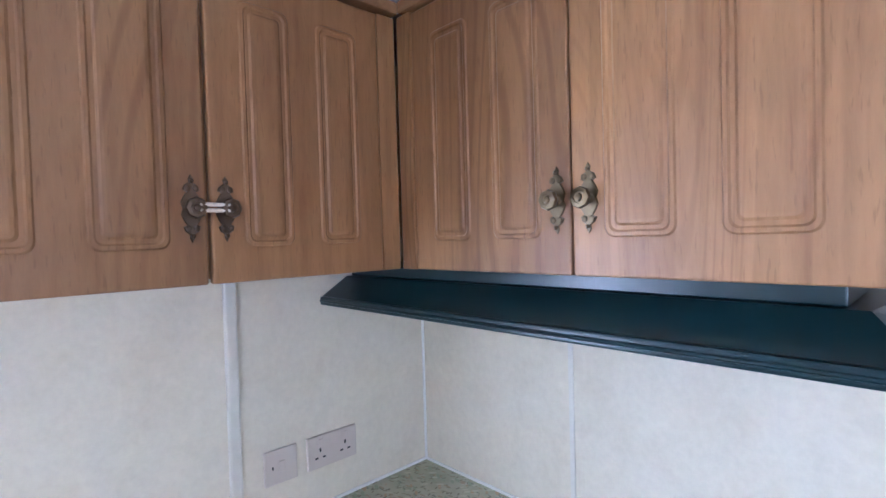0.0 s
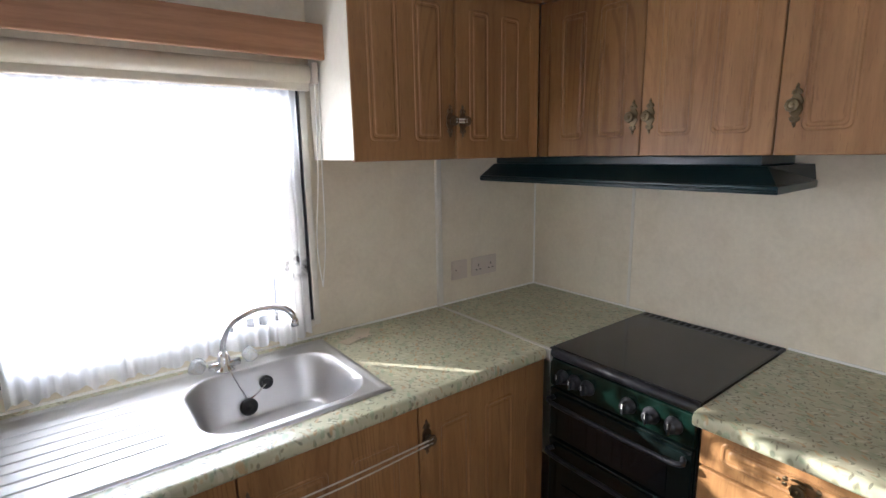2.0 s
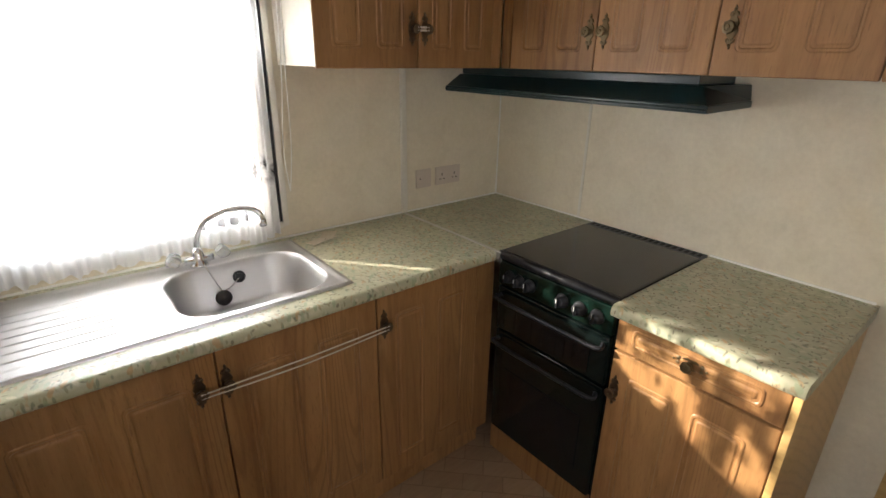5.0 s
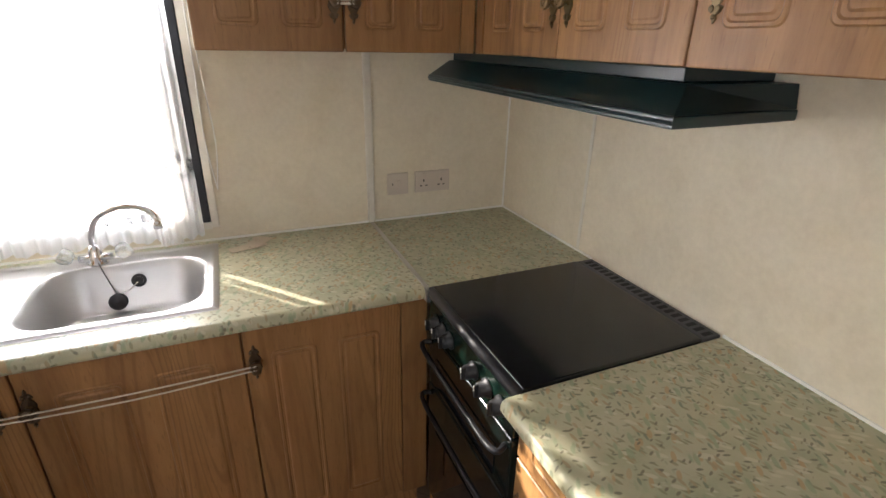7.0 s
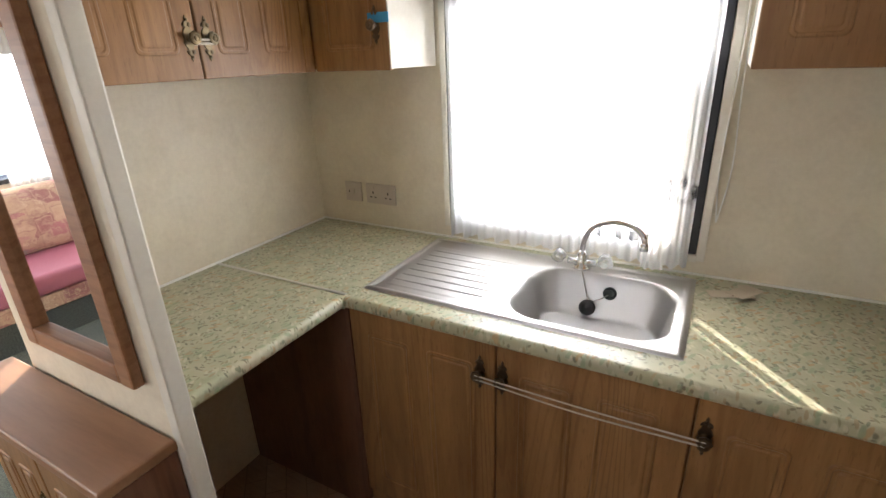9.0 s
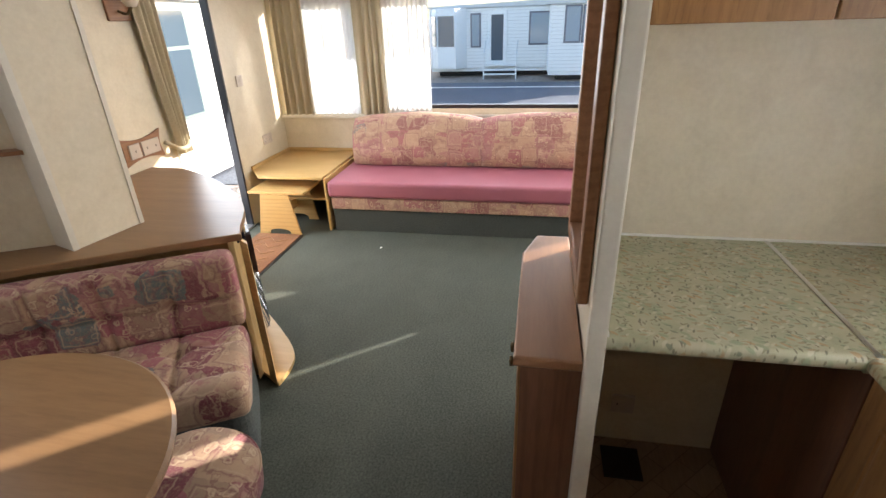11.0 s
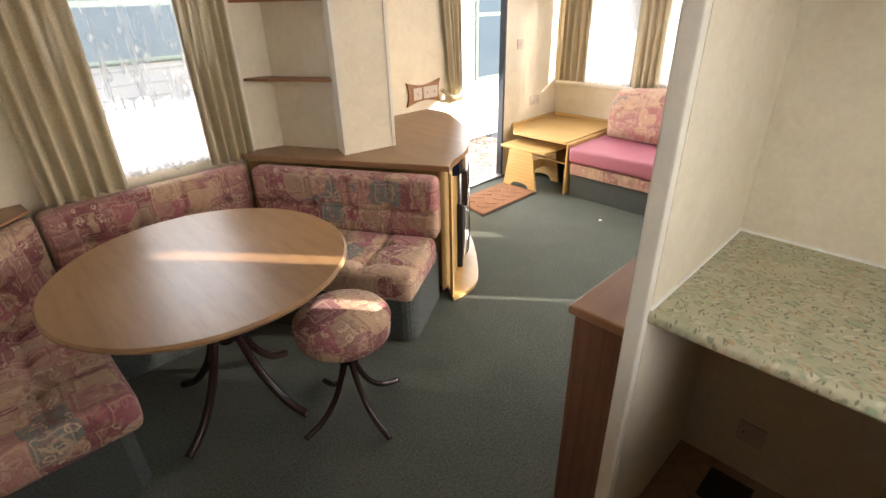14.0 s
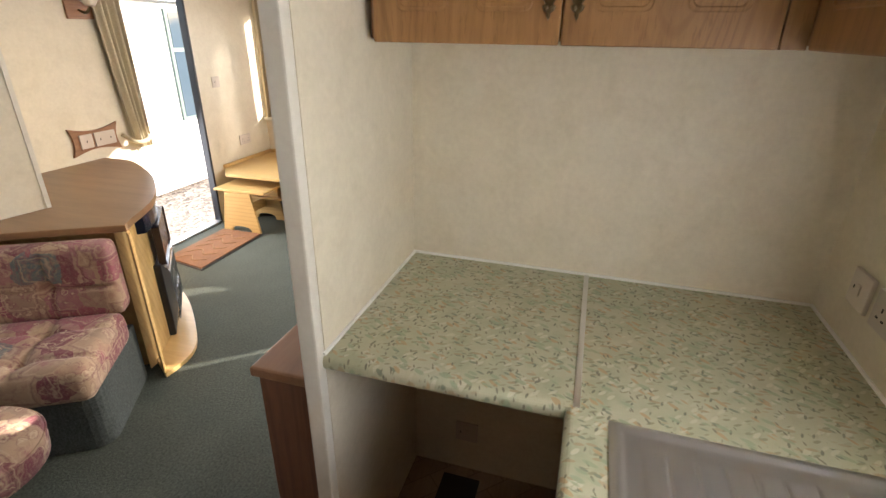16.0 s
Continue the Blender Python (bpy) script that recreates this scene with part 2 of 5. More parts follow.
def lace_mat(name, open_lo, open_hi, slits, band=None, gaps=()):
    """White net: woven threads with clear meshes, some vertical slits between folds; band and gaps shape where sun
    passes.
    """
    m = bpy.data.materials.new(name)
    m.use_nodes = True
    n, l = m.node_tree.nodes, m.node_tree.links
    b = n["Principled BSDF"]
    out = n["Material Output"]
    n.remove(b)
    tc = n.new("ShaderNodeTexCoord")
    flower = n.new("ShaderNodeTexVoronoi")
    flower.inputs["Scale"].default_value = 11
    l.new(tc.outputs["Object"], flower.inputs["Vector"])
    fold = n.new("ShaderNodeTexNoise")
    fold.inputs["Scale"].default_value, fold.inputs["Detail"].default_value = 9, 3
    mp = n.new("ShaderNodeMapping")
    mp.inputs["Scale"].default_value = slits
    l.new(tc.outputs["Object"], mp.inputs["Vector"])
    l.new(mp.outputs[0], fold.inputs["Vector"])
    r1, r2 = n.new("ShaderNodeMapRange"), n.new("ShaderNodeMapRange")
    r1.inputs["From Min"].default_value, r1.inputs["From Max"].default_value = 0.42, 0.54
    r1.inputs["To Min"].default_value, r1.inputs["To Max"].default_value = open_lo, open_hi
    l.new(fold.outputs["Fac"], r1.inputs["Value"])
    r2.inputs["From Min"].default_value, r2.inputs["From Max"].default_value = 0.12, 0.3
    r2.inputs["To Min"].default_value, r2.inputs["To Max"].default_value = 0.35, 1.0
    l.new(flower.outputs["Distance"], r2.inputs["Value"])
    mul = n.new("ShaderNodeMath")
    mul.operation = "MULTIPLY"
    l.new(r1.outputs[0], mul.inputs[0])
    l.new(r2.outputs[0], mul.inputs[1])
    openness = mul.outputs[0]
    # Invented clear areas: the band aims sun at the drawers, gaps streak the worktop.
    if band:
        sep = n.new("ShaderNodeSeparateXYZ")
        l.new(tc.outputs["Object"], sep.inputs[0])
        sun_cut = n.new("ShaderNodeMath")
        sun_cut.operation = "MULTIPLY_ADD"
        sun_cut.inputs[1].default_value = 0.528
        l.new(sep.outputs["X"], sun_cut.inputs[0])
        l.new(sep.outputs["Z"], sun_cut.inputs[2])
        for source, lo, hi in ((sep.outputs["Z"],) + band[0], (sun_cut.outputs[0],) + band[1]):
            r = n.new("ShaderNodeMapRange")
            r.interpolation_type = "SMOOTHSTEP"
            r.inputs["From Min"].default_value, r.inputs["From Max"].default_value = lo, hi
            l.new(source, r.inputs["Value"])
            k = n.new("ShaderNodeMath")
            k.operation = "MULTIPLY"
            l.new(openness, k.inputs[0])
            l.new(r.outputs[0], k.inputs[1])
            openness = k.outputs[0]
        r = n.new("ShaderNodeMapRange")
        r.inputs["From Min"].default_value, r.inputs["From Max"].default_value = -1.93, -1.86
        l.new(sep.outputs["X"], r.inputs["Value"])
        k = n.new("ShaderNodeMath")
        k.operation = "MULTIPLY"
        l.new(openness, k.inputs[0])
        l.new(r.outputs[0], k.inputs[1])
        openness = k.outputs[0]
        for gx, half in gaps:
            k, q = n.new("ShaderNodeMath"), n.new("ShaderNodeMath")
            k.operation, q.operation = "COMPARE", "MAXIMUM"
            k.inputs[1].default_value, k.inputs[2].default_value = gx, half
            l.new(sep.outputs["X"], k.inputs[0])
            low = n.new("ShaderNodeMath")
            low.operation = "COMPARE"
            low.inputs[1].default_value, low.inputs[2].default_value = 1.08, 0.075
            l.new(sep.outputs["Z"], low.inputs[0])
            both = n.new("ShaderNodeMath")
            both.operation = "MULTIPLY"
            half_open = n.new("ShaderNodeMath")
            half_open.operation = "MULTIPLY"
            half_open.inputs[1].default_value = 0.85
            l.new(k.outputs[0], half_open.inputs[0])
            l.new(half_open.outputs[0], both.inputs[0])
            l.new(low.outputs[0], both.inputs[1])
            l.new(openness, q.inputs[0])
            l.new(both.outputs[0], q.inputs[1])
            openness = q.outputs[0]
    tl, df, tr = n.new("ShaderNodeBsdfTranslucent"), n.new("ShaderNodeBsdfDiffuse"), n.new("ShaderNodeBsdfTransparent")
    tl.inputs["Color"].default_value = df.inputs["Color"].default_value = (0.86, 0.85, 0.83, 1)
    a, c = n.new("ShaderNodeMixShader"), n.new("ShaderNodeMixShader")
    a.inputs[0].default_value = 0.42
    l.new(tl.outputs[0], a.inputs[1])
    l.new(df.outputs[0], a.inputs[2])
    l.new(openness, c.inputs[0])
    l.new(a.outputs[0], c.inputs[1])
    l.new(tr.outputs[0], c.inputs[2])
    l.new(c.outputs[0], out.inputs["Surface"])
    return m


LACE = lace_mat("white_lace_net", 0.0, 0.82, (2.2, 1, 1.5), [(1.12, 1.17), (0.605, 0.57)], [(-1.332, 0.016), (-1.378, 0.011), (-1.292, 0.007), (-1.44, 0.008)])
SHEER = lace_mat("white_sheer_net", 0.03, 0.10, (3, 3, 0.4))
LACE_SOUTH = lace_mat("white_lace_panel", 0.60, 0.84, (3, 1, 0.4))
LACE_HEM = lace_mat("white_floral_lace_hem", 0.02, 0.50, (5, 5, 5))


def fabric_mat(name, bright=1.0, fade=0.0):
    """Patchwork print: squarish patches of maroon, rose and tan with fine scroll lines."""
    m = mat(name, (0.4, 0.2, 0.2), 0.88)
    n, l, b = nodes_of(m)
    v = coords(m)
    wob = noise_of(m, v, 12, 3, 0.6)
    addv = n.new("ShaderNodeMix")
    addv.data_type = "RGBA"
    addv.blend_type = "LINEAR_LIGHT"
    addv.inputs[0].default_value = 0.022
    l.new(v, addv.inputs[6])
    l.new(wob.outputs["Color"], addv.inputs[7])

    def c(r, g, bl):
        mean = (0.38, 0.23, 0.17)
        return tuple((x * (1 - fade) + y * fade) * bright for x, y in zip((r, g, bl), mean))

    def cells(scale, metric, vec):
        p = n.new("ShaderNodeTexVoronoi")
        p.distance = metric
        p.inputs["Scale"].default_value = scale
        p.inputs["Randomness"].default_value = 0.8
        l.new(vec, p.inputs["Vector"])
        return p

    def times(a, b2):
        k = n.new("ShaderNodeMath")
        k.operation = "MULTIPLY"
        l.new(a, k.inputs[0])
        l.new(b2, k.inputs[1])
        return k.outputs[0]

    patch = cells(8.5, "CHEBYCHEV", addv.outputs[2])
    sep = n.new("ShaderNodeSeparateColor")
    l.new(patch.outputs["Color"], sep.inputs[0])
    col = ramp_of(m, sep.outputs[0], [(0.0, c(0.32, 0.095, 0.115)), (0.18, c(0.42, 0.275, 0.175)), (0.36, c(0.34, 0.15, 0.15)),
                                      (0.48, c(0.44, 0.30, 0.19)), (0.62, c(0.20, 0.055, 0.065)), (0.76, c(0.38, 0.19, 0.165)), (0.88, c(0.34, 0.23, 0.155)), (0.975, c(0.13, 0.17, 0.165))], "CONSTANT")
    haze = noise_of(m, v, 16, 5, 0.7, 0.8)
    col = mix_of(m, ramp_of(m, haze.outputs["Fac"], [(0.50, 0.0), (0.64, 0.65)]), col, c(0.27, 0.09, 0.10))
    haze2 = noise_of(m, v, 21, 5, 0.7, 1.0)
    col = mix_of(m, ramp_of(m, haze2.outputs["Fac"], [(0.52, 0.0), (0.66, 0.65)]), col, c(0.43, 0.295, 0.19))
    worked = ramp_of(m, sep.outputs[1], [(0.0, 0.25), (0.35, 0.95), (0.8, 0.5)], "CONSTANT")
    bentv = n.new("ShaderNodeMix")
    bentv.data_type, bentv.blend_type = "RGBA", "LINEAR_LIGHT"
    bentv.inputs[0].default_value = 0.03
    l.new(v, bentv.inputs[6])
    l.new(noise_of(m, v, 26, 2, 0.6).outputs["Color"], bentv.inputs[7])
    loops = cells(21, "EUCLIDEAN", bentv.outputs[2])
    ring = ramp_of(m, loops.outputs["Distance"], [(0.20, 0.0), (0.26, 1.0), (0.31, 1.0), (0.37, 0.0)])
    col = mix_of(m, times(ring, worked), col, c(0.54, 0.40, 0.265))
    inner = ramp_of(m, loops.outputs["Distance"], [(0.05, 0.8), (0.15, 0.0)])
    col = mix_of(m, times(inner, worked), col, c(0.18, 0.05, 0.06))
    shade_ = ramp_of(m, loops.outputs["Distance"], [(0.37, 0.0), (0.42, 0.6), (0.48, 0.0)])
    col = mix_of(m, times(shade_, worked), col, c(0.19, 0.06, 0.07))
    frame_ = ramp_of(m, patch.outputs["Distance"], [(0.37, 0.0), (0.40, 0.8), (0.43, 0.0)])
    col = mix_of(m, frame_, col, c(0.50, 0.36, 0.24))
    frame2 = ramp_of(m, patch.outputs["Distance"], [(0.44, 0.0), (0.47, 0.6), (0.52, 0.0)])
    col = mix_of(m, frame2, col, c(0.17, 0.06, 0.065))
    speck = noise_of(m, v, 130, 3, 0.7)
    col = mix_of(m, ramp_of(m, speck.outputs["Fac"], [(0.48, 0.0), (0.7, 0.5)]), col, c(0.38, 0.26, 0.18))
    l.new(col, b.inputs["Base Color"])
    weave = noise_of(m, v, 420, 2, 0.6)
    bump_of(m, weave.outputs["Fac"], 0.35, 0.001)
    b.inputs["Sheen Weight"].default_value = 0.1
    return m


FABRIC = fabric_mat("rose_patchwork_upholstery", 1.08)
FABRIC_SOFA = fabric_mat("faded_rose_patchwork", 1.15, 0.25)


def plain_cloth(name, a, b2, scale=300, rough=0.9, bump=0.35, grain=0.4):
    m = mat(name, a, rough)
    n, l, b = nodes_of(m)
    v = coords(m)
    n1, n2 = noise_of(m, v, 5, 4, 0.6), noise_of(m, v, scale, 3, 0.7)
    c = ramp_of(m, n1.outputs["Fac"], [(0.3, a), (0.7, b2)])
    c = mix_of(m, grain, c, ramp_of(m, n2.outputs["Fac"], [(0.34, tuple(x * 0.5 for x in a)), (0.66, tuple(min(1, x * 1.4) for x in b2))]))
    l.new(c, b.inputs["Base Color"])
    bump_of(m, n2.outputs["Fac"], bump, 0.003)
    return m


CARPET = plain_cloth("grey_green_carpet", (0.060, 0.068, 0.053), (0.092, 0.102, 0.080), 105, 0.97, 1.0, 0.62)
PLINTH = plain_cloth("carpeted_plinth", (0.052, 0.061, 0.056), (0.080, 0.090, 0.083), 120, 0.95, 0.8, 0.6)
CURTAIN = plain_cloth("sand_velour_curtain", (0.45, 0.385, 0.26), (0.54, 0.47, 0.325), 200, 0.8, 0.2)
PINK = plain_cloth("rose_pink_seat_cloth", (0.36, 0.11, 0.15), (0.41, 0.135, 0.18), 350, 0.5, 0.15)
MAT_CLOTH = plain_cloth("rust_coir", (0.15, 0.06, 0.024), (0.26, 0.115, 0.045), 160, 0.95, 0.8)
MAT_LINE = plain_cloth("rust_coir_pale", (0.30, 0.16, 0.075), (0.36, 0.20, 0.10), 160, 0.95, 0.8)


def vinyl_mat():
    m = mat("parquet_vinyl", (0.3, 0.2, 0.12), 0.4)
    n, l, b = nodes_of(m)
    v = coords(m, (1, 1, 1), (0, 0, 0.785))
    br = n.new("ShaderNodeTexBrick")
    br.inputs["Scale"].default_value = 3.2
    br.inputs["Color1"].default_value, br.inputs["Color2"].default_value = (0.42, 0.30, 0.19, 1), (0.34, 0.235, 0.145, 1)
    br.inputs["Mortar"].default_value = (0.25, 0.17, 0.105, 1)
    br.inputs["Mortar Size"].default_value = 0.008
    l.new(v, br.inputs["Vector"])
    g = noise_of(m, coords(m, (2, 14, 2)), 6, 4, 0.6)
    l.new(mix_of(m, 0.3, br.outputs["Color"], ramp_of(m, g.outputs["Fac"], [(0.3, (0.2, 0.11, 0.06)), (0.7, (0.42, 0.27, 0.16))])), b.inputs["Base Color"])
    bump_of(m, br.outputs["Fac"], 0.1, 0.001)
    return m


VINYL = vinyl_mat()
SIDING = wall_paper("white_caravan_siding", (0.84, 0.86, 0.86), (0.88, 0.90, 0.90), 0.45)
ROOF = wall_paper("pale_roof_sheet", (0.55, 0.57, 0.58), (0.62, 0.64, 0.65), 0.5)
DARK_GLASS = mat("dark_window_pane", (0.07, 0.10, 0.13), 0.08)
# Sky reflection is painted into this pane colour, a paler copy of the dark pane.
SKY_PAINT_GLASS = mat("window_pane_painted_sky", (0.30, 0.37, 0.43), 0.08)
GREY_FRAME = mat("grey_window_frame", (0.13, 0.14, 0.17), 0.4)
GREEN_FRAME = mat("green_window_frame", (0.17, 0.23, 0.205), 0.4)
UNDER = mat("dark_underside", (0.02, 0.02, 0.022), 0.9)


def ground_mat(name, a, b2, pebbles):
    m = mat(name, a, 0.9)
    n, l, b = nodes_of(m)
    v = coords(m)
    vo = n.new("ShaderNodeTexVoronoi")
    vo.inputs["Scale"].default_value = pebbles
    l.new(v, vo.inputs["Vector"])
    big = noise_of(m, v, 0.5, 5, 0.6)
    sep = n.new("ShaderNodeSeparateColor")
    l.new(vo.outputs["Color"], sep.inputs[0])
    c = ramp_of(m, sep.outputs[0], [(0.0, a), (0.5, b2), (1.0, tuple(x * 1.5 for x in b2))])
    c = mix_of(m, 0.4, c, ramp_of(m, big.outputs["Fac"], [(0.3, tuple(x * 0.6 for x in a)), (0.7, b2)]))
    l.new(c, b.inputs["Base Color"])
    bump_of(m, vo.outputs["Distance"], 0.7, 0.02)
    return m


GRAVEL = ground_mat("brown_gravel", (0.06, 0.045, 0.036), (0.42, 0.36, 0.31), 22)
ASPHALT = ground_mat("grey_asphalt", (0.12, 0.135, 0.165), (0.17, 0.185, 0.215), 60)


# ---- mesh helpers ----
def shift(ob, parent):
    if parent is not None:
        ob.parent = parent
        ob.matrix_parent_inverse = Matrix.Translation(-parent.location) if parent.parent is None else Matrix.Identity(4)


def part(name, bm, material, parent=None, label="", smooth=False):
    """Links a bmesh, built at its place in the world, as one mesh object."""
    me = bpy.data.meshes.new(name)
    bmesh.ops.recalc_face_normals(bm, faces=bm.faces)
    bm.to_mesh(me)
    bm.free()
    me.materials.append(material)
    if smooth:
        me.polygons.foreach_set("use_smooth", [True] * len(me.polygons))
    ob = new(name, me)
    shift(ob, parent)
    if label:
        ob["label"] = label
    return ob


def thing(name, at, label, category, group=""):
    ob = new(name)
    ob.empty_display_size = 0.1
    ob.location = at
    return tagged(ob, label, category, group)


def setting(ob, label, category="wall"):
    return tagged(ob, label, category, kind="structure")


def box(x0, x1, y0, y1, z0, z1, bevel=0.0, segs=2, into=None, m=None):
    bm = into if into is not None else bmesh.new()
    r = bmesh.ops.create_cube(bm, size=1.0)
    vs = r["verts"]
    for v in vs:
        v.co = ((x0 + x1) / 2 + v.co.x * abs(x1 - x0), (y0 + y1) / 2 + v.co.y * abs(y1 - y0), (z0 + z1) / 2 + v.co.z * abs(z1 - z0))
    if bevel:
        es = list({e for v in vs for e in v.link_edges})
        r2 = bmesh.ops.bevel(bm, geom=es, offset=bevel, segments=segs, affect="EDGES", profile=0.6)
        vs = list(set(r2["verts"]) | {v for v in vs if v.is_valid})
    if m is not None:
        bmesh.ops.transform(bm, matrix=m, verts=[v for v in vs if v.is_valid])
    return bm


def prism(points, z0, z1, bevel=0.0, segs=2, into=None):
    """An upright prism over a plan outline."""
    bm = into if into is not None else bmesh.new()
    lo = [bm.verts.new((x, y, z0)) for x, y in points]
    hi = [bm.verts.new((x, y, z1)) for x, y in points]
    faces = [bm.faces.new(lo[::-1]), bm.faces.new(hi)]
    k = len(points)
    for i in range(k):
        faces.append(bm.faces.new((lo[i], lo[(i + 1) % k], hi[(i + 1) % k], hi[i])))
    if bevel:
        es = list(faces[1].edges) + list(faces[0].edges)
        bmesh.ops.bevel(bm, geom=es, offset=bevel, segments=segs, affect="EDGES", profile=0.6)
    return bm


def turned(profile, at=(0, 0, 0), steps=24, into=None, m=None):
    """A body of revolution about z: profile of (radius, z)."""
    bm = into if into is not None else bmesh.new()
    rings, made = [], []
    for r, z in profile:
        ring = [bm.verts.new((at[0] + r * math.cos(2 * math.pi * i / steps), at[1] + r * math.sin(2 * math.pi * i / steps), at[2] + z)) for i in range(steps)]
        rings.append(ring)
        made += ring
    for a, b in zip(rings, rings[1:]):
        for i in range(steps):
            bm.faces.new((a[i], a[(i + 1) % steps], b[(i + 1) % steps], b[i]))
    bm.faces.new(rings[0][::-1])
    bm.faces.new(rings[-1])
    if m is not None:
        bmesh.ops.transform(bm, matrix=m, verts=made)
    return bm


def tube(points, radius, sides=10, into=None, close=False):
    """A round bar along a run of points."""
    bm = into if into is not None else bmesh.new()
    pts = [Vector(p) for p in points]
    rings = []
    for i, p in enumerate(pts):
        a, b = pts[max(i - 1, 0)], pts[min(i + 1, len(pts) - 1)]
        d = (b - a).normalized()
        side = d.cross(Vector((0, 0, 1)))
        if side.length < 1e-3:
            side = d.cross(Vector((1, 0, 0)))
        side.normalize()
        up = side.cross(d)
        rad = radius[i] if isinstance(radius, (list, tuple)) else radius
        rings.append([bm.verts.new(p + rad * (math.cos(2 * math.pi * k / sides) * side + math.sin(2 * math.pi * k / sides) * up)) for k in range(sides)])
    for a, b in zip(rings, rings[1:]):
        for k in range(sides):
            bm.faces.new((a[k], a[(k + 1) % sides], b[(k + 1) % sides], b[k]))
    bm.faces.new(rings[0][::-1])
    bm.faces.new(rings[-1])
    return bm


def bend(points, steps=8):
    """A smooth run through points."""
    pts = [Vector(p) for p in points]
    out = []
    for i in range(len(pts) - 1):
        p0, p1, p2, p3 = pts[max(i - 1, 0)], pts[i], pts[i + 1], pts[min(i + 2, len(pts) - 1)]
        for s in range(steps):
            t = s / steps
            out.append(0.5 * (2 * p1 + (p2 - p0) * t + (2 * p0 - 5 * p1 + 4 * p2 - p3) * t * t + (3 * p1 - p0 - 3 * p2 + p3) * t ** 3))
    out.append(pts[-1])
    return out


def facing(x, y, z, way):
    """Local x runs along a front, local -y out of it. way: S, W, E or N, the side that the front faces."""
    return pose(x, y, z, 0, 0, {"S": 0, "W": -90, "E": 90, "N": 180}[way])

# ---- setting: floor, walls, ceiling ----
CEILING = 2.10
setting(part("floor", box(-5.5, 0.05, -3.70, 0.05, -0.06, 0.0), CARPET), "grey-green fitted carpet over the whole caravan floor", "floor")
setting(part("floor_kitchen", prism([(-2.67, 0), (-2.67, -1.13), (-2.05, -1.13), (-1.75, -1.35), (-0.9, -1.75), (0, -1.75), (0, 0)], 0.0, 0.006), VINYL), "brown parquet-pattern vinyl floor in the kitchen", "floor")
setting(part("ceiling", box(-5.5, 0.05, -3.70, 0.05, CEILING, CEILING + 0.05), CEIL), "plain white boarded caravan ceiling", "ceiling")


def wall_along(name, axis, at, thick, lo, hi, holes, label, material=WALL, top=CEILING):
    """A wall with rectangular openings: holes of (from, to, bottom, top) along it."""
    bm = bmesh.new()

    def piece(a, b, z0, z1):
        if b - a < 1e-4 or z1 - z0 < 1e-4:
            return
        if axis == "x":
            box(a, b, at, at + thick, z0, z1, into=bm)
        else:
            box(at, at + thick, a, b, z0, z1, into=bm)

    here = lo
    for a, b, z0, z1 in sorted(holes):
        piece(here, a, 0, top)
        piece(a, b, 0, z0)
        piece(a, b, z1, top)
        here = b
    piece(here, hi, 0, top)
    return setting(part(name, bm, material), label)


WIN_N = (-1.99, -1.17, 0.99, 1.745)
WIN_N2 = (-4.93, -3.05, 0.78, 1.92)
WIN_S = (-2.14, -1.42, 0.76, 1.72)
DOOR_S = (-4.62, -3.99, 0.0, 1.94)
WIN_W1 = (-3.61, -2.82, 0.80, 1.73)
WIN_W2 = (-2.62, -0.42, 0.84, 1.73)
DOOR_E = (-2.34, -1.775, 0.0, 1.90)
wall_along("wall_north", "x", 0.0, 0.05, -5.5, 0.05, [WIN_N, WIN_N2], "cream mottled wallboard wall with the kitchen window")
wall_along("wall_east", "y", 0.0, 0.05, -3.70, 0.0, [DOOR_E], "cream mottled wallboard wall behind the cooker")
wall_along("wall_south", "x", -3.70, 0.05, -5.5, 0.0, [WIN_S, DOOR_S], "cream mottled wallboard wall with the outer door")
wall_along("wall_west", "y", -5.50, 0.05, -3.65, 0.0, [WIN_W1, WIN_W2], "cream front wall with wide windows")
setting(part("wall_partition_west", box(-2.71, -2.67, -1.13, 0.0, 0, CEILING), WALL), "cream wallboard partition behind the kitchen worktop")
setting(part("wall_partition_south", box(-2.71, -2.085, -1.168, -1.13, 0, CEILING), WALL), "cream wallboard partition between kitchen and lounge")
setting(part("trim_partition_post", box(-2.085, -2.053, -1.172, -1.130, 0, CEILING, 0.005), CREAM), "cream post that ends the kitchen partition", "trim")
setting(part("wall_dinette_east", box(-0.72, -0.68, -3.65, -2.36, 0, CEILING), WALL), "cream wallboard wall at the end of the dinette")
setting(part("wall_dinette_return", box(-0.68, -0.001, -2.40, -2.36, 0, CEILING), WALL), "cream wallboard return beside the inner door")
setting(part("trim_dinette_end", box(-0.727, -0.67, -2.36, -2.330, 0, CEILING, 0.005), CREAM), "cream edging on the dinette wall", "trim")
setting(part("trim_batten_north", box(-0.600, -0.572, -0.015, -0.0005, 0.902, 1.52, 0.005), CREAM), "cream batten over a wallboard joint", "trim")
setting(part("trim_seam_east", box(-0.004, -0.0005, -0.53, -0.518, 0.902, 1.5), CREAM), "thin wallboard joint strip", "trim")
setting(part("trim_corner", box(-0.006, -0.0005, -0.006, -0.0005, 0.902, 1.5), SEAL), "white corner seal", "trim")

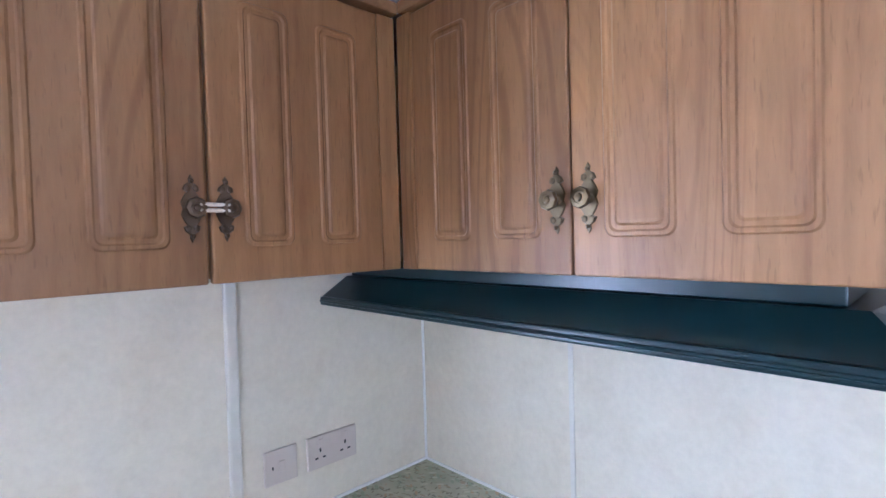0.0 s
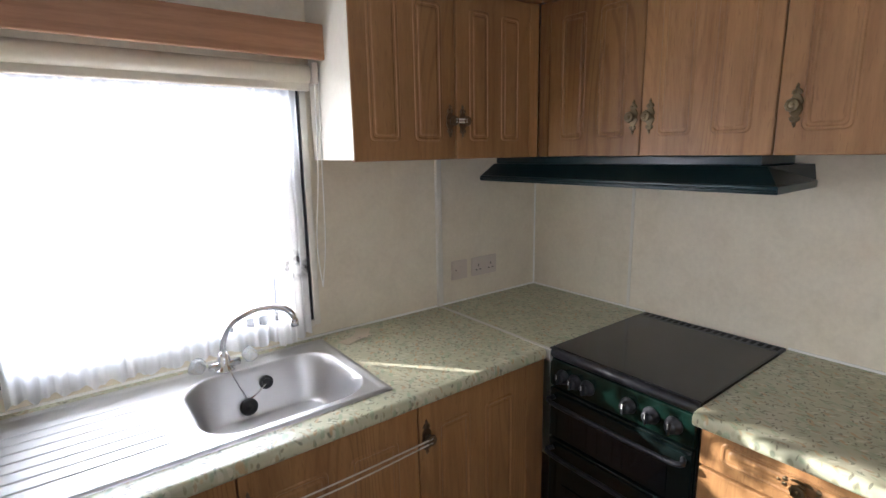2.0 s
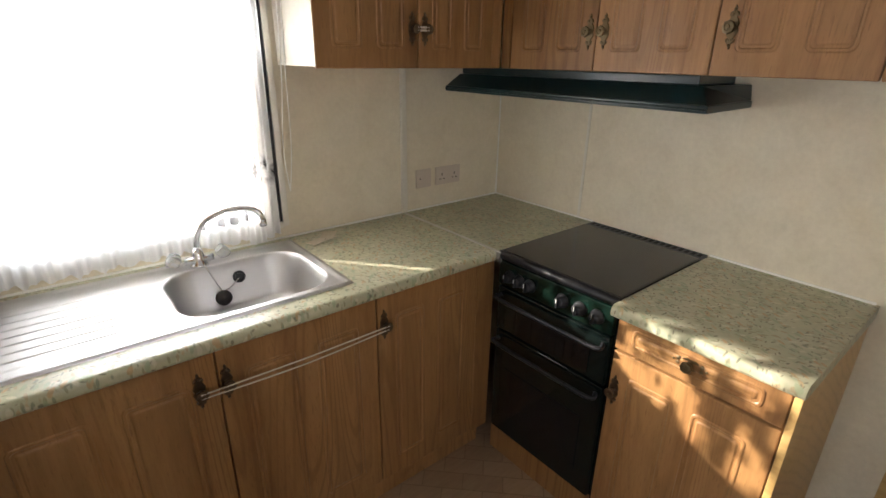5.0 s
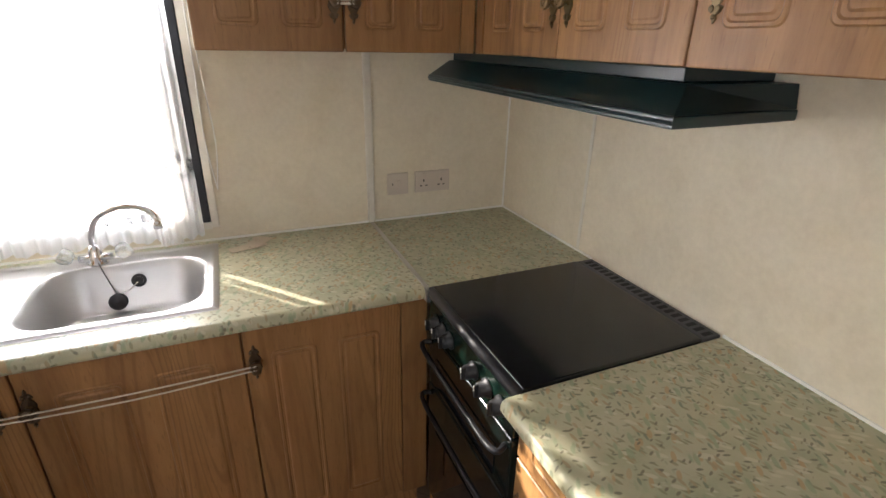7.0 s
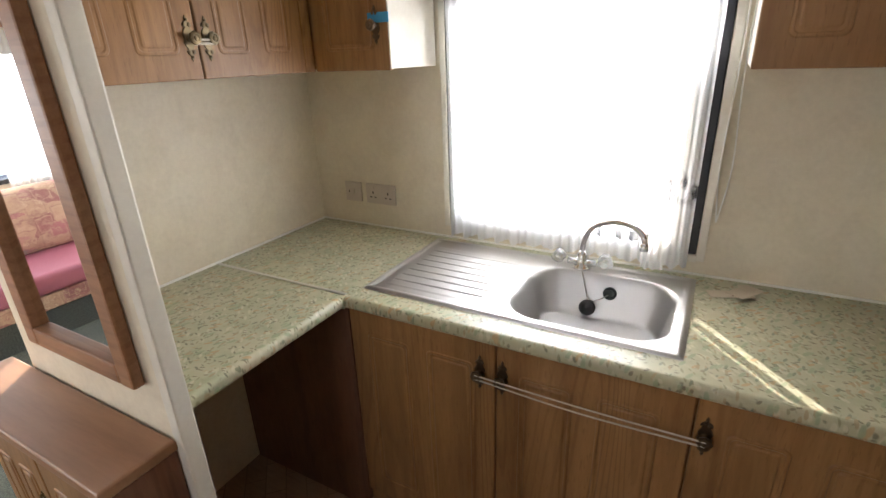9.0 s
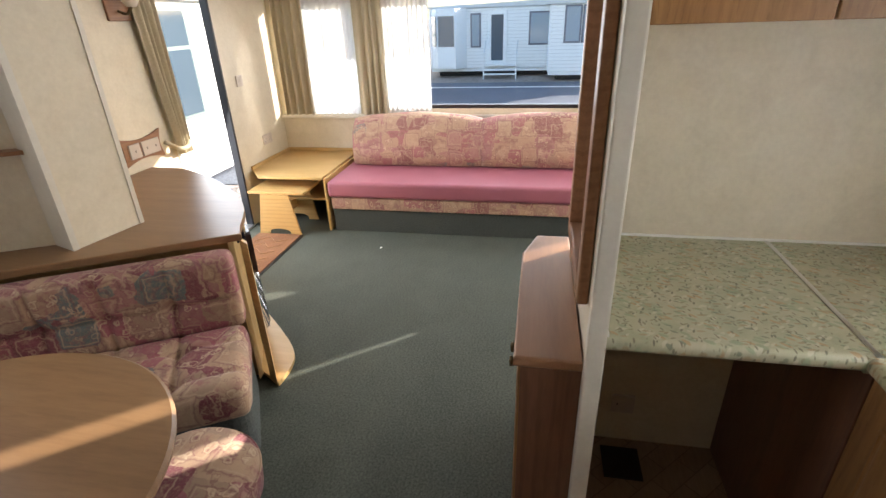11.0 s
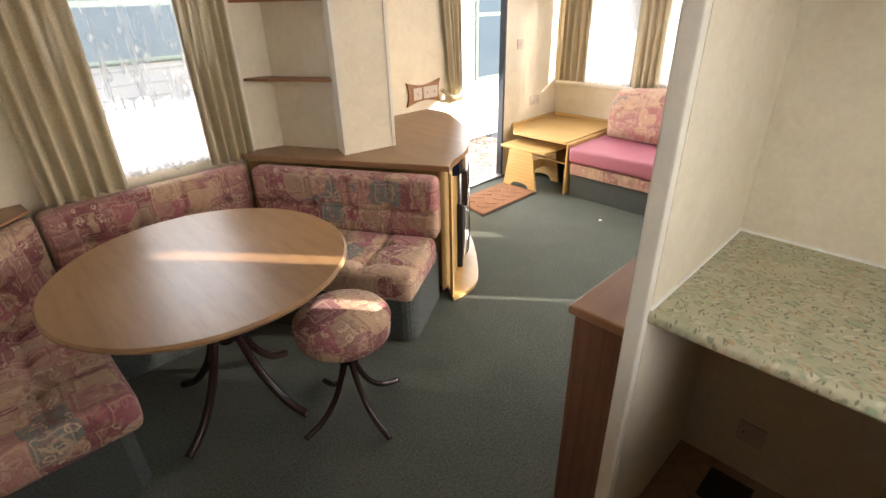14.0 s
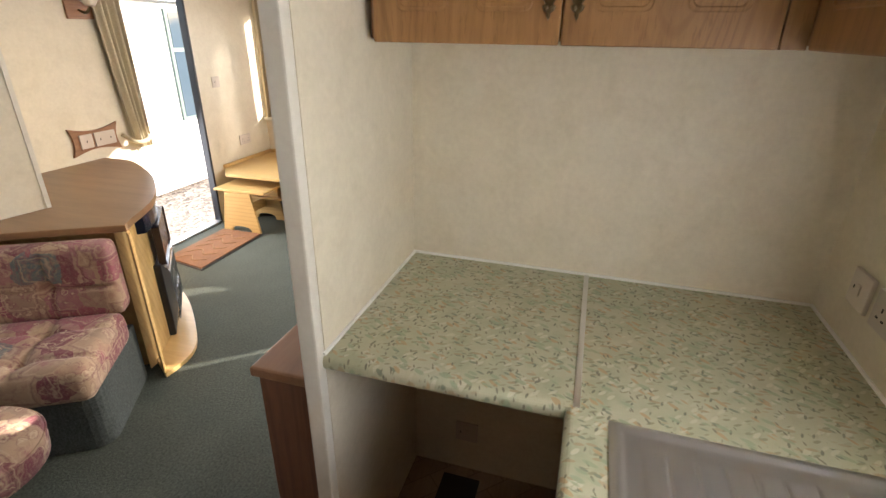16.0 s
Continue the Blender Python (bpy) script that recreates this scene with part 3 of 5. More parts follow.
# white sealant lines where the worktops meet the walls
for nm, b6 in (("trim_seal_north", (-2.668, -0.001, -0.006, -0.0006, 0.900, 0.907)), ("trim_seal_west", (-2.6695, -2.663, -1.13, -0.008, 0.900, 0.907)),
               ("trim_seal_partition", (-2.662, -2.075, -1.1295, -1.123, 0.900, 0.907)), ("trim_seal_east", (-0.006, -0.0006, -1.58, -1.102, 0.900, 0.907)),
               ("trim_seal_corner", (-0.006, -0.0006, -0.602, -0.008, 0.900, 0.907))):
    setting(part(nm, box(*b6), SEAL), "white sealant bead along the worktop", "trim")


# ---- windows ----
def window(name, axis, at, hole, label, mullions=(), material=FRAME_BLACK, deep=0.05, wide=0.032):
    """A dark metal frame with panes in an opening; the frame stands inside the wall."""
    a, b, z0, z1 = hole
    w = thing(name, ((a + b) / 2, at, z0) if axis == "x" else (at, (a + b) / 2, z0), label, "window")
    w["kind"] = "structure"

    def bar(nm, a0, a1, c0, c1, lo=-0.012, hi=deep - 0.01):
        if axis == "x":
            return part(nm, box(a0, a1, at + lo, at + hi, c0, c1, 0.004), material, w)
        return part(nm, box(at + lo, at + hi, a0, a1, c0, c1, 0.004), material, w)

    bar("window_frame", a - 0.02, a + wide, z0 - 0.02, z1 + 0.02)
    bar("window_frame", b - wide, b + 0.02, z0 - 0.02, z1 + 0.02)
    bar("window_frame", a + wide, b - wide, z0 - 0.02, z0 + wide)
    bar("window_frame", a + wide, b - wide, z1 - wide, z1 + 0.02)
    edges = [a + wide] + list(mullions) + [b - wide]
    for mx in mullions:
        bar("mullion", mx - 0.014, mx + 0.014, z0 + wide, z1 - wide, 0.0, deep - 0.014)
    for lo, hi in zip(edges, edges[1:]):
        bm = box(lo, hi, at + 0.018, at + 0.021, z0 + wide, z1 - wide) if axis == "x" else box(at + 0.018, at + 0.021, lo, hi, z0 + wide, z1 - wide)
        pane = part("pane", bm, GLASS, w)
        pane.visible_shadow = False
    return w


window("window_1", "x", 0.0, WIN_N, "black-framed kitchen window over the sink")
w1 = bpy.data.objects["window_1"]
part("sash", box(-1.278, -1.200, 0.024, 0.044, 1.02, 1.715, 0.003), GREY_FRAME, w1, "grey inner sash")
part("sash", box(-1.955, -1.280, 0.024, 0.044, 1.690, 1.715, 0.003), GREY_FRAME, w1, "grey inner sash")
window("window_2", "x", 0.0, WIN_N2, "dark-framed side window in the lounge", ())
window("window_3", "x", -3.70, WIN_S, "dark-framed dinette window")
window("window_4", "y", -5.50, WIN_W1, "dark-framed narrow front window")
window("window_5", "y", -5.50, WIN_W2, "wide dark-framed front window", ())
for nm, b6 in (("trim_window_left", (-2.035, -2.012, -0.012, -0.001, 0.95, 1.80)), ("trim_window_right", (-1.148, -1.125, -0.012, -0.001, 0.95, 1.80)), ("trim_window_base", (-2.012, -1.148, -0.012, -0.001, 0.945, 0.968))):
    setting(part(nm, box(*b6, 0.002), CREAM), "cream edging round the kitchen window", "trim")
setting(part("trim_front_sill", box(-5.448, -5.40, -3.64, -0.005, 0.762, 0.792, 0.006), CREAM), "cream sill along the front windows", "trim")
setting(part("trim_front_pelmet", box(-5.448, -5.38, -3.64, -0.005, 1.845, 1.885, 0.006), TRIM), "timber rail above the front windows", "trim")
setting(part("trim_south_pelmet", box(-2.24, -1.10, -3.648, -3.58, 1.79, 1.85, 0.006), TRIM), "timber rail above the dinette window", "trim")

# ---- outer door opening in the south wall, and an inner door in the east wall ----
d1 = thing("door_1", (-4.3, -3.675, 0), "dark-edged frame of the open outer door", "door frame")
d1["kind"] = "structure"
part("door_jamb", box(-4.638, -4.618, -3.705, -3.645, 0, 1.97, 0.004), FRAME_BLACK, d1)
part("door_jamb", box(-3.992, -3.96, -3.705, -3.645, 0, 1.97, 0.004), CREAM, d1)
part("door_head", box(-4.618, -3.992, -3.705, -3.645, 1.938, 1.97, 0.004), CREAM, d1)
part("threshold", box(-4.618, -3.992, -3.71, -3.63, 0.001, 0.018, 0.004), STEEL, d1)
d2 = thing("door_2", (0.02, -2.07, 0), "brown panelled inner door, slightly open in a timber frame", "door")
d2["kind"] = "structure"
part("door_frame", box(-0.024, 0.05, -1.775, -1.738, 0, 1.94, 0.004), BEECH, d2)
part("door_frame", box(-0.02, 0.05, -2.375, -2.34, 0, 1.94, 0.004), BEECH, d2)
part("door_frame", box(-0.02, 0.05, -2.34, -1.775, 1.90, 1.94, 0.004), BEECH, d2)
leaf = part("door_leaf", box(0.012, 0.045, -2.335, -1.780, 0.01, 1.895, 0.003), OAK_DARK, d2)
part("door_handle", tube(bend([(0.012, -1.86, 0.98), (-0.03, -1.86, 0.98), (-0.035, -1.95, 0.98)], 4), 0.009), BRASS, leaf, "brass lever handle")
setting(part("baseboard_east", box(-0.014, -0.001, -1.738, -1.585, 0.006, 0.06, 0.003), OAK_DARK), "dark wooden baseboard", "baseboard")


# ---- cabinet parts ----
def rounded(x0, x1, z0, z1, r, y, bm, steps=4):
    """A loop of vertices round a rectangle with round corners, in an upright plane."""
    loop = []
    for cx, cz, a0 in ((x1 - r, z0 + r, -90), (x1 - r, z1 - r, 0), (x0 + r, z1 - r, 90), (x0 + r, z0 + r, 180)):
        for k in range(steps + 1):
            a = radians(a0 + 90 * k / steps)
            loop.append(bm.verts.new((cx + r * math.cos(a), y, cz + r * math.sin(a))))
    return loop


def panel_door(w, h, m, panels=2, thick=0.019, top_gap=0.06, side=0.055, mid=0.055):
    """A routed door leaf: beaded, raised fields on a rounded slab. Local x along, -y out, z up."""
    bm = box(0, w, -thick, 0, 0, h, 0.005, 3)
    if panels == 2:
        pw = (w - 2 * side - mid) / 2
        fields = [(side, side + pw), (side + pw + mid, w - side)]
    else:
        fields = [(side, w - side)]
    for a, b in fields:
        loops = []
        for off, out in ((0.0, -0.0004), (0.003, 0.0026), (0.008, 0.0030), (0.011, 0.0006), (0.017, 0.0006), (0.021, 0.0030), (0.026, 0.0036)):
            loops.append(rounded(a + off, b - off, top_gap + off, h - top_gap - off, max(0.016 - off * 0.4, 0.004), -thick - out, bm))
        for p, q in zip(loops, loops[1:]):
            k = len(p)
            for i in range(k):
                bm.faces.new((p[i], p[(i + 1) % k], q[(i + 1) % k], q[i]))
        bm.faces.new(loops[-1])
    bm.transform(m)
    return bm


def knob_meshes(m, turn=0):
    """Pierced fleur backplate and an eight-sided knob, local -y out."""
    half = [(0.0, 0.046), (0.004, 0.040), (0.003, 0.035), (0.010, 0.031), (0.013, 0.025), (0.007, 0.022), (0.012, 0.016), (0.016, 0.008), (0.013, 0.0)]
    side = half + [(x, -z) for x, z in half[::-1][1:]]
    ring = side + [(-x, z) for x, z in side[::-1][1:-1]]
    bm = bmesh.new()
    lo = [bm.verts.new((x, 0, z)) for x, z in ring]
    hi = [bm.verts.new((x * 0.93, -0.003, z * 0.97)) for x, z in ring]
    bm.faces.new(lo)
    bm.faces.new(hi[::-1])
    for i in range(len(ring)):
        j = (i + 1) % len(ring)
        bm.faces.new((lo[i], lo[j], hi[j], hi[i]))
    for s in (1, -1):
        for x in (0.006, -0.006):
            turned([(0.0045, 0), (0.0045, 0.002), (0.002, 0.003)], (0, 0, 0), 8, bm, Matrix.Translation((x, -0.003, s * 0.027)) @ pose(0, 0, 0, 90))
        turned([(0.003, 0), (0.0032, 0.003), (0.001, 0.005)], (0, 0, 0), 8, bm, Matrix.Translation((0, -0.003, s * 0.037)) @ pose(0, 0, 0, 90))
    bm.transform(m @ pose(0, 0, 0, 0, turn, 0) @ Matrix.Diagonal((1.02, 1, 1.2, 1)))
    kb = turned([(0.010, 0.0), (0.007, 0.004), (0.0065, 0.012), (0.015, 0.017), (0.0175, 0.022), (0.0155, 0.027), (0.010, 0.028), (0.009, 0.0265), (0.006, 0.0265), (0.005, 0.029), (0.001, 0.030)], (0, 0, 0), 8)
    kb.transform(m @ Matrix.Translation((0, -0.003, 0)) @ pose(0, 0, 0, 90))
    return bm, kb


def add_knob(parent, m, material=BRASS, turn=0):
    plate, ball = knob_meshes(m, turn)
    k = part("knob", ball, material, parent, "eight-sided antique brass knob")
    part("backplate", plate, material, parent, "pierced fleur backplate")
    return k


def add_door(unit, name, w, h, m, knob=None, kmat=BRASS, panels=2, material=OAK, turn=0, **kw):
    leaf_ = part(name, panel_door(w, h, m, panels, **kw), material, unit)
    if knob:
        add_knob(leaf_, m @ Matrix.Translation((knob[0], -0.019, knob[1])), kmat, turn)
    return leaf_


TOP = 2.07
# wall cabinets on the north wall, right of the window
LABEL_UP = "oak-effect wall cabinet with routed double-panel doors"
u = thing("wall_cabinet", (-0.71, -0.14, 1.525), LABEL_UP + " and a cream end panel", "cabinet", "kitchen wall cabinets")
part("body", box(-1.085, -0.325, -0.278, -0.002, 1.53, TOP, 0.002), OAK, u)
part("end_panel", box(-1.105, -1.087, -0.295, -0.002, 1.527, TOP, 0.003), CREAM, u, "cream end panel")
add_door(u, "door", 0.381, TOP - 1.525, facing(-1.104, -0.279, 1.522, "S"), (0.358, 0.125), BRONZE)
add_door(u, "door", 0.350, TOP - 1.525, facing(-0.716, -0.279, 1.522, "S"), (0.024, 0.125), BRONZE)
part("filler", box(-0.364, -0.318, -0.297, -0.279, 1.522, TOP, 0.002), OAK, u)
part("band", tube([(-0.742, -0.325, 1.652), (-0.695, -0.325, 1.652)], 0.0035), STRING, u, "rubber band round the knobs")
part("band", tube([(-0.742, -0.325, 1.643), (-0.695, -0.325, 1.643)], 0.0035), STRING, u, "rubber band round the knobs")

# wall cabinets on the east wall, above the hood
u = thing("wall_cabinet", (-0.14, -0.9, 1.525), LABEL_UP + " above the cooker hood", "cabinet", "kitchen wall cabinets")
part("body", box(-0.292, -0.002, -1.88, -0.29, 1.53, TOP, 0.002), OAK, u)
part("filler", box(-0.316, -0.293, -0.345, -0.302, 1.522, TOP, 0.002), OAK, u)
add_door(u, "door", 0.376, TOP - 1.525, facing(-0.294, -0.347, 1.522, "W"), (0.352, 0.122))
add_door(u, "door", 0.377, TOP - 1.525, facing(-0.294, -0.726, 1.522, "W"), (0.030, 0.122))
add_door(u, "door", 0.377, TOP - 1.525, facing(-0.294, -1.106, 1.522, "W"), (0.040, 0.122))
add_door(u, "door", 0.377, TOP - 1.525, facing(-0.294, -1.486, 1.522, "W"))

# wall cabinets above the west worktop
u = thing("wall_cabinet", (-2.52, -0.7, 1.539), LABEL_UP + " on the partition", "cabinet", "kitchen wall cabinets")
part("body", box(-2.668, -2.382, -1.12, -0.302, 1.543, TOP, 0.002), OAK, u)
add_door(u, "door", 0.396, TOP - 1.539, facing(-2.380, -1.106, 1.536, "E"), (0.372, 0.100))
add_door(u, "door", 0.380, TOP - 1.539, facing(-2.380, -0.706, 1.536, "E"), (0.026, 0.100))
part("filler", box(-2.380, -2.362, -0.324, -0.282, 1.536, TOP, 0.002), OAK, u)
part("band", tube([(-2.335, -0.738, 1.632), (-2.335, -0.676, 1.632)], 0.0035), STRING, u, "rubber band round the knobs")
part("band", tube([(-2.335, -0.738, 1.623), (-2.335, -0.676, 1.623)], 0.0035), STRING, u, "rubber band round the knobs")
u = thing("wall_cabinet", (-2.36, -0.14, 1.539), "narrow oak-effect corner wall cabinet with a cream end panel", "cabinet", "kitchen wall cabinets")
part("body", box(-2.66, -2.075, -0.262, -0.002, 1.543, TOP, 0.002), OAK, u)
part("end_panel", box(-2.073, -2.055, -0.280, -0.002, 1.540, TOP, 0.003), CREAM, u, "cream end panel")
add_door(u, "door", 0.300, TOP - 1.539, facing(-2.358, -0.263, 1.536, "S"), (0.255, 0.130), BRONZE, panels=1)
tagged(part("tape", box(-2.128, -2.052, -0.2855, -0.2835, 1.672, 1.700), TAPE), "torn strip of blue tape stuck on a cabinet door", "tape")
for nm, b6 in (("cornice_north", (-1.11, -0.32, -0.315, -0.002, TOP + 0.002, CEILING - 0.002)), ("cornice_east", (-0.325, -0.002, -1.89, -0.317, TOP + 0.002, CEILING - 0.002)), ("cornice_west", (-2.668, -2.35, -1.097, -0.29, TOP + 0.002, CEILING - 0.002)), ("cornice_corner", (-2.348, -2.05, -0.29, -0.002, TOP + 0.002, CEILING - 0.002))):
    setting(part("trim_" + nm, box(*b6, 0.004), OAK_H), "oak-effect cornice above the wall cabinets", "trim")

# ---- base cabinets ----
LABEL_BASE = "oak-effect base cabinet with routed double-panel doors"
u = thing("base_cabinet", (-1.3, -0.3, 0.006), LABEL_BASE + " under the sink", "cabinet", "kitchen base cabinets")
bm = bmesh.new()
box(-2.668, -0.62, -0.562, -0.545, 0.10, 0.858, into=bm)
box(-2.668, -2.652, -0.545, -0.004, 0.10, 0.858, into=bm)
box(-0.636, -0.62, -0.545, -0.004, 0.10, 0.858, into=bm)
box(-2.652, -0.636, -0.545, -0.004, 0.10, 0.118, into=bm)
part("body", bm, OAK, u)
part("plinth", box(-2.668, -0.60, -0.548, -0.53, 0.006, 0.10), OAK, u)
part("end_panel", box(-2.668, -2.076, -0.582, -0.563, 0.006, 0.858, 0.002), OAK_DARK, u, "dark plain end panel")
for x0, w, kx in ((-2.072, 0.492, 0.447), (-1.576, 0.478, 0.018), (-1.094, 0.432, 0.024)):
    add_door(u, "door", w, 0.745, facing(x0, -0.5635, 0.112, "S"), (kx, 0.645), BRONZE, side=0.065, mid=0.06, top_gap=0.075)
part("filler", box(-0.660, -0.577, -0.580, -0.5635, 0.10, 0.858, 0.002), OAK, u)
s = thing("string", (-1.35, -0.62, 0.757), "loop of white string tied between cabinet knobs", "string")
for dz in (0.006, -0.006):
    part("strand", tube(bend([(-1.628, -0.611, 0.757 + dz), (-1.35, -0.614, 0.752 + dz * 1.5), (-1.068, -0.611, 0.757 + dz)], 6), 0.0022, 6), STRING, s)

u = thing("base_cabinet", (-0.3, -1.33, 0.006), "oak-effect drawer unit with a door below, beside the cooker", "cabinet", "kitchen base cabinets")
part("body", box(-0.556, -0.004, -1.562, -1.108, 0.10, 0.858, 0.002), OAK, u)
part("end_panel", box(-0.578, -0.002, -1.582, -1.564, 0.006, 0.858, 0.002), BEECH, u, "pale end panel")
part("plinth", box(-0.552, -0.53, -1.562, -1.099, 0.006, 0.10), OAK, u)
dm = facing(-0.5575, -1.106, 0.742, "W")
drawer = part("drawer", panel_door(0.455, 0.113, dm, 1, side=0.05, top_gap=0.026), OAK, u)
add_knob(drawer, dm @ Matrix.Translation((0.222, -0.019, 0.058)), BRASS, 90)
add_door(u, "door", 0.455, 0.622, facing(-0.5575, -1.106, 0.112, "W"), (0.020, 0.485), BRONZE, side=0.06, mid=0.05, top_gap=0.07)


# ---- worktops ----
def sheet(xs, ys, skip, z0, z1):
    """A welded slab over the cells of a plan grid, leaving out those in skip."""
    bm_ = bmesh.new()
    vert = {(i, k, z): bm_.verts.new((x, y, z)) for i, x in enumerate(xs) for k, y in enumerate(ys) for z in (z0, z1)}
    cells = {(i, k) for i in range(len(xs) - 1) for k in range(len(ys) - 1)} - set(skip)
    for i, k in cells:
        c4 = [(i, k), (i + 1, k), (i + 1, k + 1), (i, k + 1)]
        bm_.faces.new([vert[a, c, z1] for a, c in c4])
        bm_.faces.new([vert[a, c, z0] for a, c in c4[::-1]])
        for (a, c), (e, g), nb in ((c4[0], c4[1], (i, k - 1)), (c4[1], c4[2], (i + 1, k)), (c4[2], c4[3], (i, k + 1)), (c4[3], c4[0], (i - 1, k))):
            if nb not in cells:
                bm_.faces.new((vert[a, c, z0], vert[e, g, z0], vert[e, g, z1], vert[a, c, z1]))
    bmesh.ops.delete(bm_, geom=[v for v in bm_.verts if not v.link_faces], context="VERTS")
    return bm_


def worktop(at, grid3, nose, way, label):
    """Flecked slabs with a rounded front nosing on the side named by way."""
    w = thing("worktop", (*at, 0.861), label, "worktop", "kitchen worktops")
    part("slab", sheet(*grid3, 0.861, 0.900), WORKTOP, w)
    if nose:
        x0, x1, y0, y1 = nose
        nb = box(x0, x1, y0, y1, 0.861, 0.900)
        k, val = {"S": (1, y0), "E": (0, x1), "W": (0, x0)}[way]
        es = [e for e in nb.edges if all(abs(v.co[k] - val) < 1e-6 for v in e.verts) and abs(e.verts[0].co.z - e.verts[1].co.z) < 1e-6]
        bmesh.ops.bevel(nb, geom=es, offset=0.016, segments=5, affect="EDGES", profile=0.5)
        part("front_edge", nb, WORKTOP, w)
    return w


SX0, SX1, SY0, SY1 = -2.056, -1.137, -0.526, -0.042     # sink rim
BX0, BX1, BY0, BY1 = -1.615, -1.170, -0.490, -0.120     # bowl
worktop((-1.6, -0.3), ([-2.669, BX0 - 0.005, BX1 + 0.005, -0.592], [-0.580, BY0 - 0.004, BY1 + 0.004, -0.001], [(1, 1)]), (-2.072, -0.592, -0.604, -0.580), "S", "pale green flecked laminate worktop holding the sink")
worktop((-2.37, -0.85), ([-2.669, -2.094, -2.072], [-1.129, -0.606, -0.5805], [(1, 0)]), (-2.094, -2.070, -1.129, -0.606), "E", "pale green flecked laminate worktop over an open bay")
worktop((-0.3, -0.3), ([-0.580, -0.001], [-0.602, -0.001], []), None, "", "pale green flecked laminate worktop in the corner")
worktop((-0.3, -1.34), ([-0.600, -0.001], [-1.590, -1.102], []), (-0.624, -0.600, -1.590, -1.102), "W", "pale green flecked laminate worktop beside the cooker")
setting(part("trim_joint_corner", box(-0.594, -0.580, -0.620, -0.003, 0.862, 0.9025, 0.001), ALU), "metal joint strip across the worktop", "trim")
setting(part("trim_joint_west", box(-2.668, -2.074, -0.591, -0.578, 0.9005, 0.903, 0.001), ALU), "metal joint strip across the worktop", "trim")

# ---- sink and tap ----
def sink_height(x, y):
    def smooth(t):
        t = min(max(t, 0.0), 1.0)
        return t * t * (3 - 2 * t)
    cx, cy, hx, hy, r = (BX0 + BX1) / 2, (BY0 + BY1) / 2, (BX1 - BX0) / 2, (BY1 - BY0) / 2, 0.11
    qx, qy = max(abs(x - cx) - hx + r, 0), max(abs(y - cy) - hy + r, 0)
    inside = r - math.hypot(qx, qy) if (qx > 0 or qy > 0) else r + min(hx - r - abs(x - cx), hy - r - abs(y - cy))
    edge = min(x - SX0, SX1 - x, y - SY0, SY1 - y)
    z = 0.902 + 0.006 * smooth(edge / 0.012) - 0.004 * smooth((edge - 0.016) / 0.012)
    z -= 0.150 * smooth(inside / 0.05) * (0.93 + 0.07 * smooth(inside / 0.14))
    dx0, dx1, dy0, dy1 = SX0 + 0.05, BX0 - 0.05, SY0 + 0.05, SY1 - 0.08
    e2 = min(x - dx0, dx1 - x, y - dy0, dy1 - y)
    if e2 > 0:
        z += 0.0015 * smooth(e2 / 0.012)
        z -= 0.0038 * smooth(e2 / 0.02) * max(0.0, math.cos((y - dy0) / (dy1 - dy0) * 2 * math.pi * 8)) ** 14
    return z


bm = bmesh.new()
NX, NY = 150, 260
vs = [[bm.verts.new((SX0 + (SX1 - SX0) * i / NX, SY0 + (SY1 - SY0) * k / NY, 0)) for k in range(NY + 1)] for i in range(NX + 1)]
for row in vs:
    for v in row:
        v.co.z = sink_height(v.co.x, v.co.y)
for i in range(NX):
    for k in range(NY):
        bm.faces.new((vs[i][k], vs[i + 1][k], vs[i + 1][k + 1], vs[i][k + 1]))
sink = thing("sink", (-1.6, -0.28, 0.902), "brushed stainless steel sink with a ribbed drainer, set in the worktop", "sink")
part("basin", bm, STEEL, sink, smooth=True)
part("waste", turned([(0.042, 0.0), (0.042, 0.003), (0.030, 0.004), (0.028, 0.001), (0.012, 0.001), (0.010, 0.003)], (-1.385, -0.325, 0.7535), 28), CHROME, sink, "chrome waste outlet", True)
ov = turned([(0.021, 0), (0.021, 0.006), (0.014, 0.008), (0.012, 0.004)], (0, 0, 0), 20)
ov.transform(pose(-1.372, -0.142, 0.850, 82))
part("overflow", ov, BLACK, sink, "black overflow grille")
pl = turned([(0.022, 0), (0.026, 0.004), (0.026, 0.012), (0.018, 0.016), (0.008, 0.018), (0.006, 0.024)], (0, 0, 0), 22)
pl.transform(pose(-1.435, -0.158, 0.795, 75))
part("plug", pl, BLACK, sink, "black plug hanging on its chain", True)
part("chain", tube(bend([(-1.47, -0.125, 0.915), (-1.455, -0.14, 0.87), (-1.435, -0.160, 0.815)], 5) , 0.002, 6), CHROME, sink)
part("chain", tube(bend([(-1.437, -0.160, 0.816), (-1.405, -0.150, 0.823), (-1.375, -0.150, 0.848)], 5) , 0.002, 6), CHROME, sink)

tap = thing("tap", (-1.477, -0.095, 0.905), "chrome swan-neck mixer tap with clear acrylic handles", "tap")
part("base", turned([(0.030, 0), (0.030, 0.006), (0.022, 0.012), (0.020, 0.035), (0.016, 0.050), (0.010, 0.062)], (-1.477, -0.095, 0.904), 24), CHROME, tap, smooth=True)
part("crossbar", tube([(-1.522, -0.100, 0.925), (-1.432, -0.100, 0.925)], 0.012, 14), CHROME, tap, smooth=True)
part("spout", tube(bend([(-1.477, -0.095, 0.955), (-1.474, -0.100, 1.000), (-1.446, -0.115, 1.055), (-1.380, -0.145, 1.090), (-1.320, -0.170, 1.090), (-1.288, -0.185, 1.068), (-1.284, -0.188, 1.040)], 8), 0.0095, 14), CHROME, tap, smooth=True)
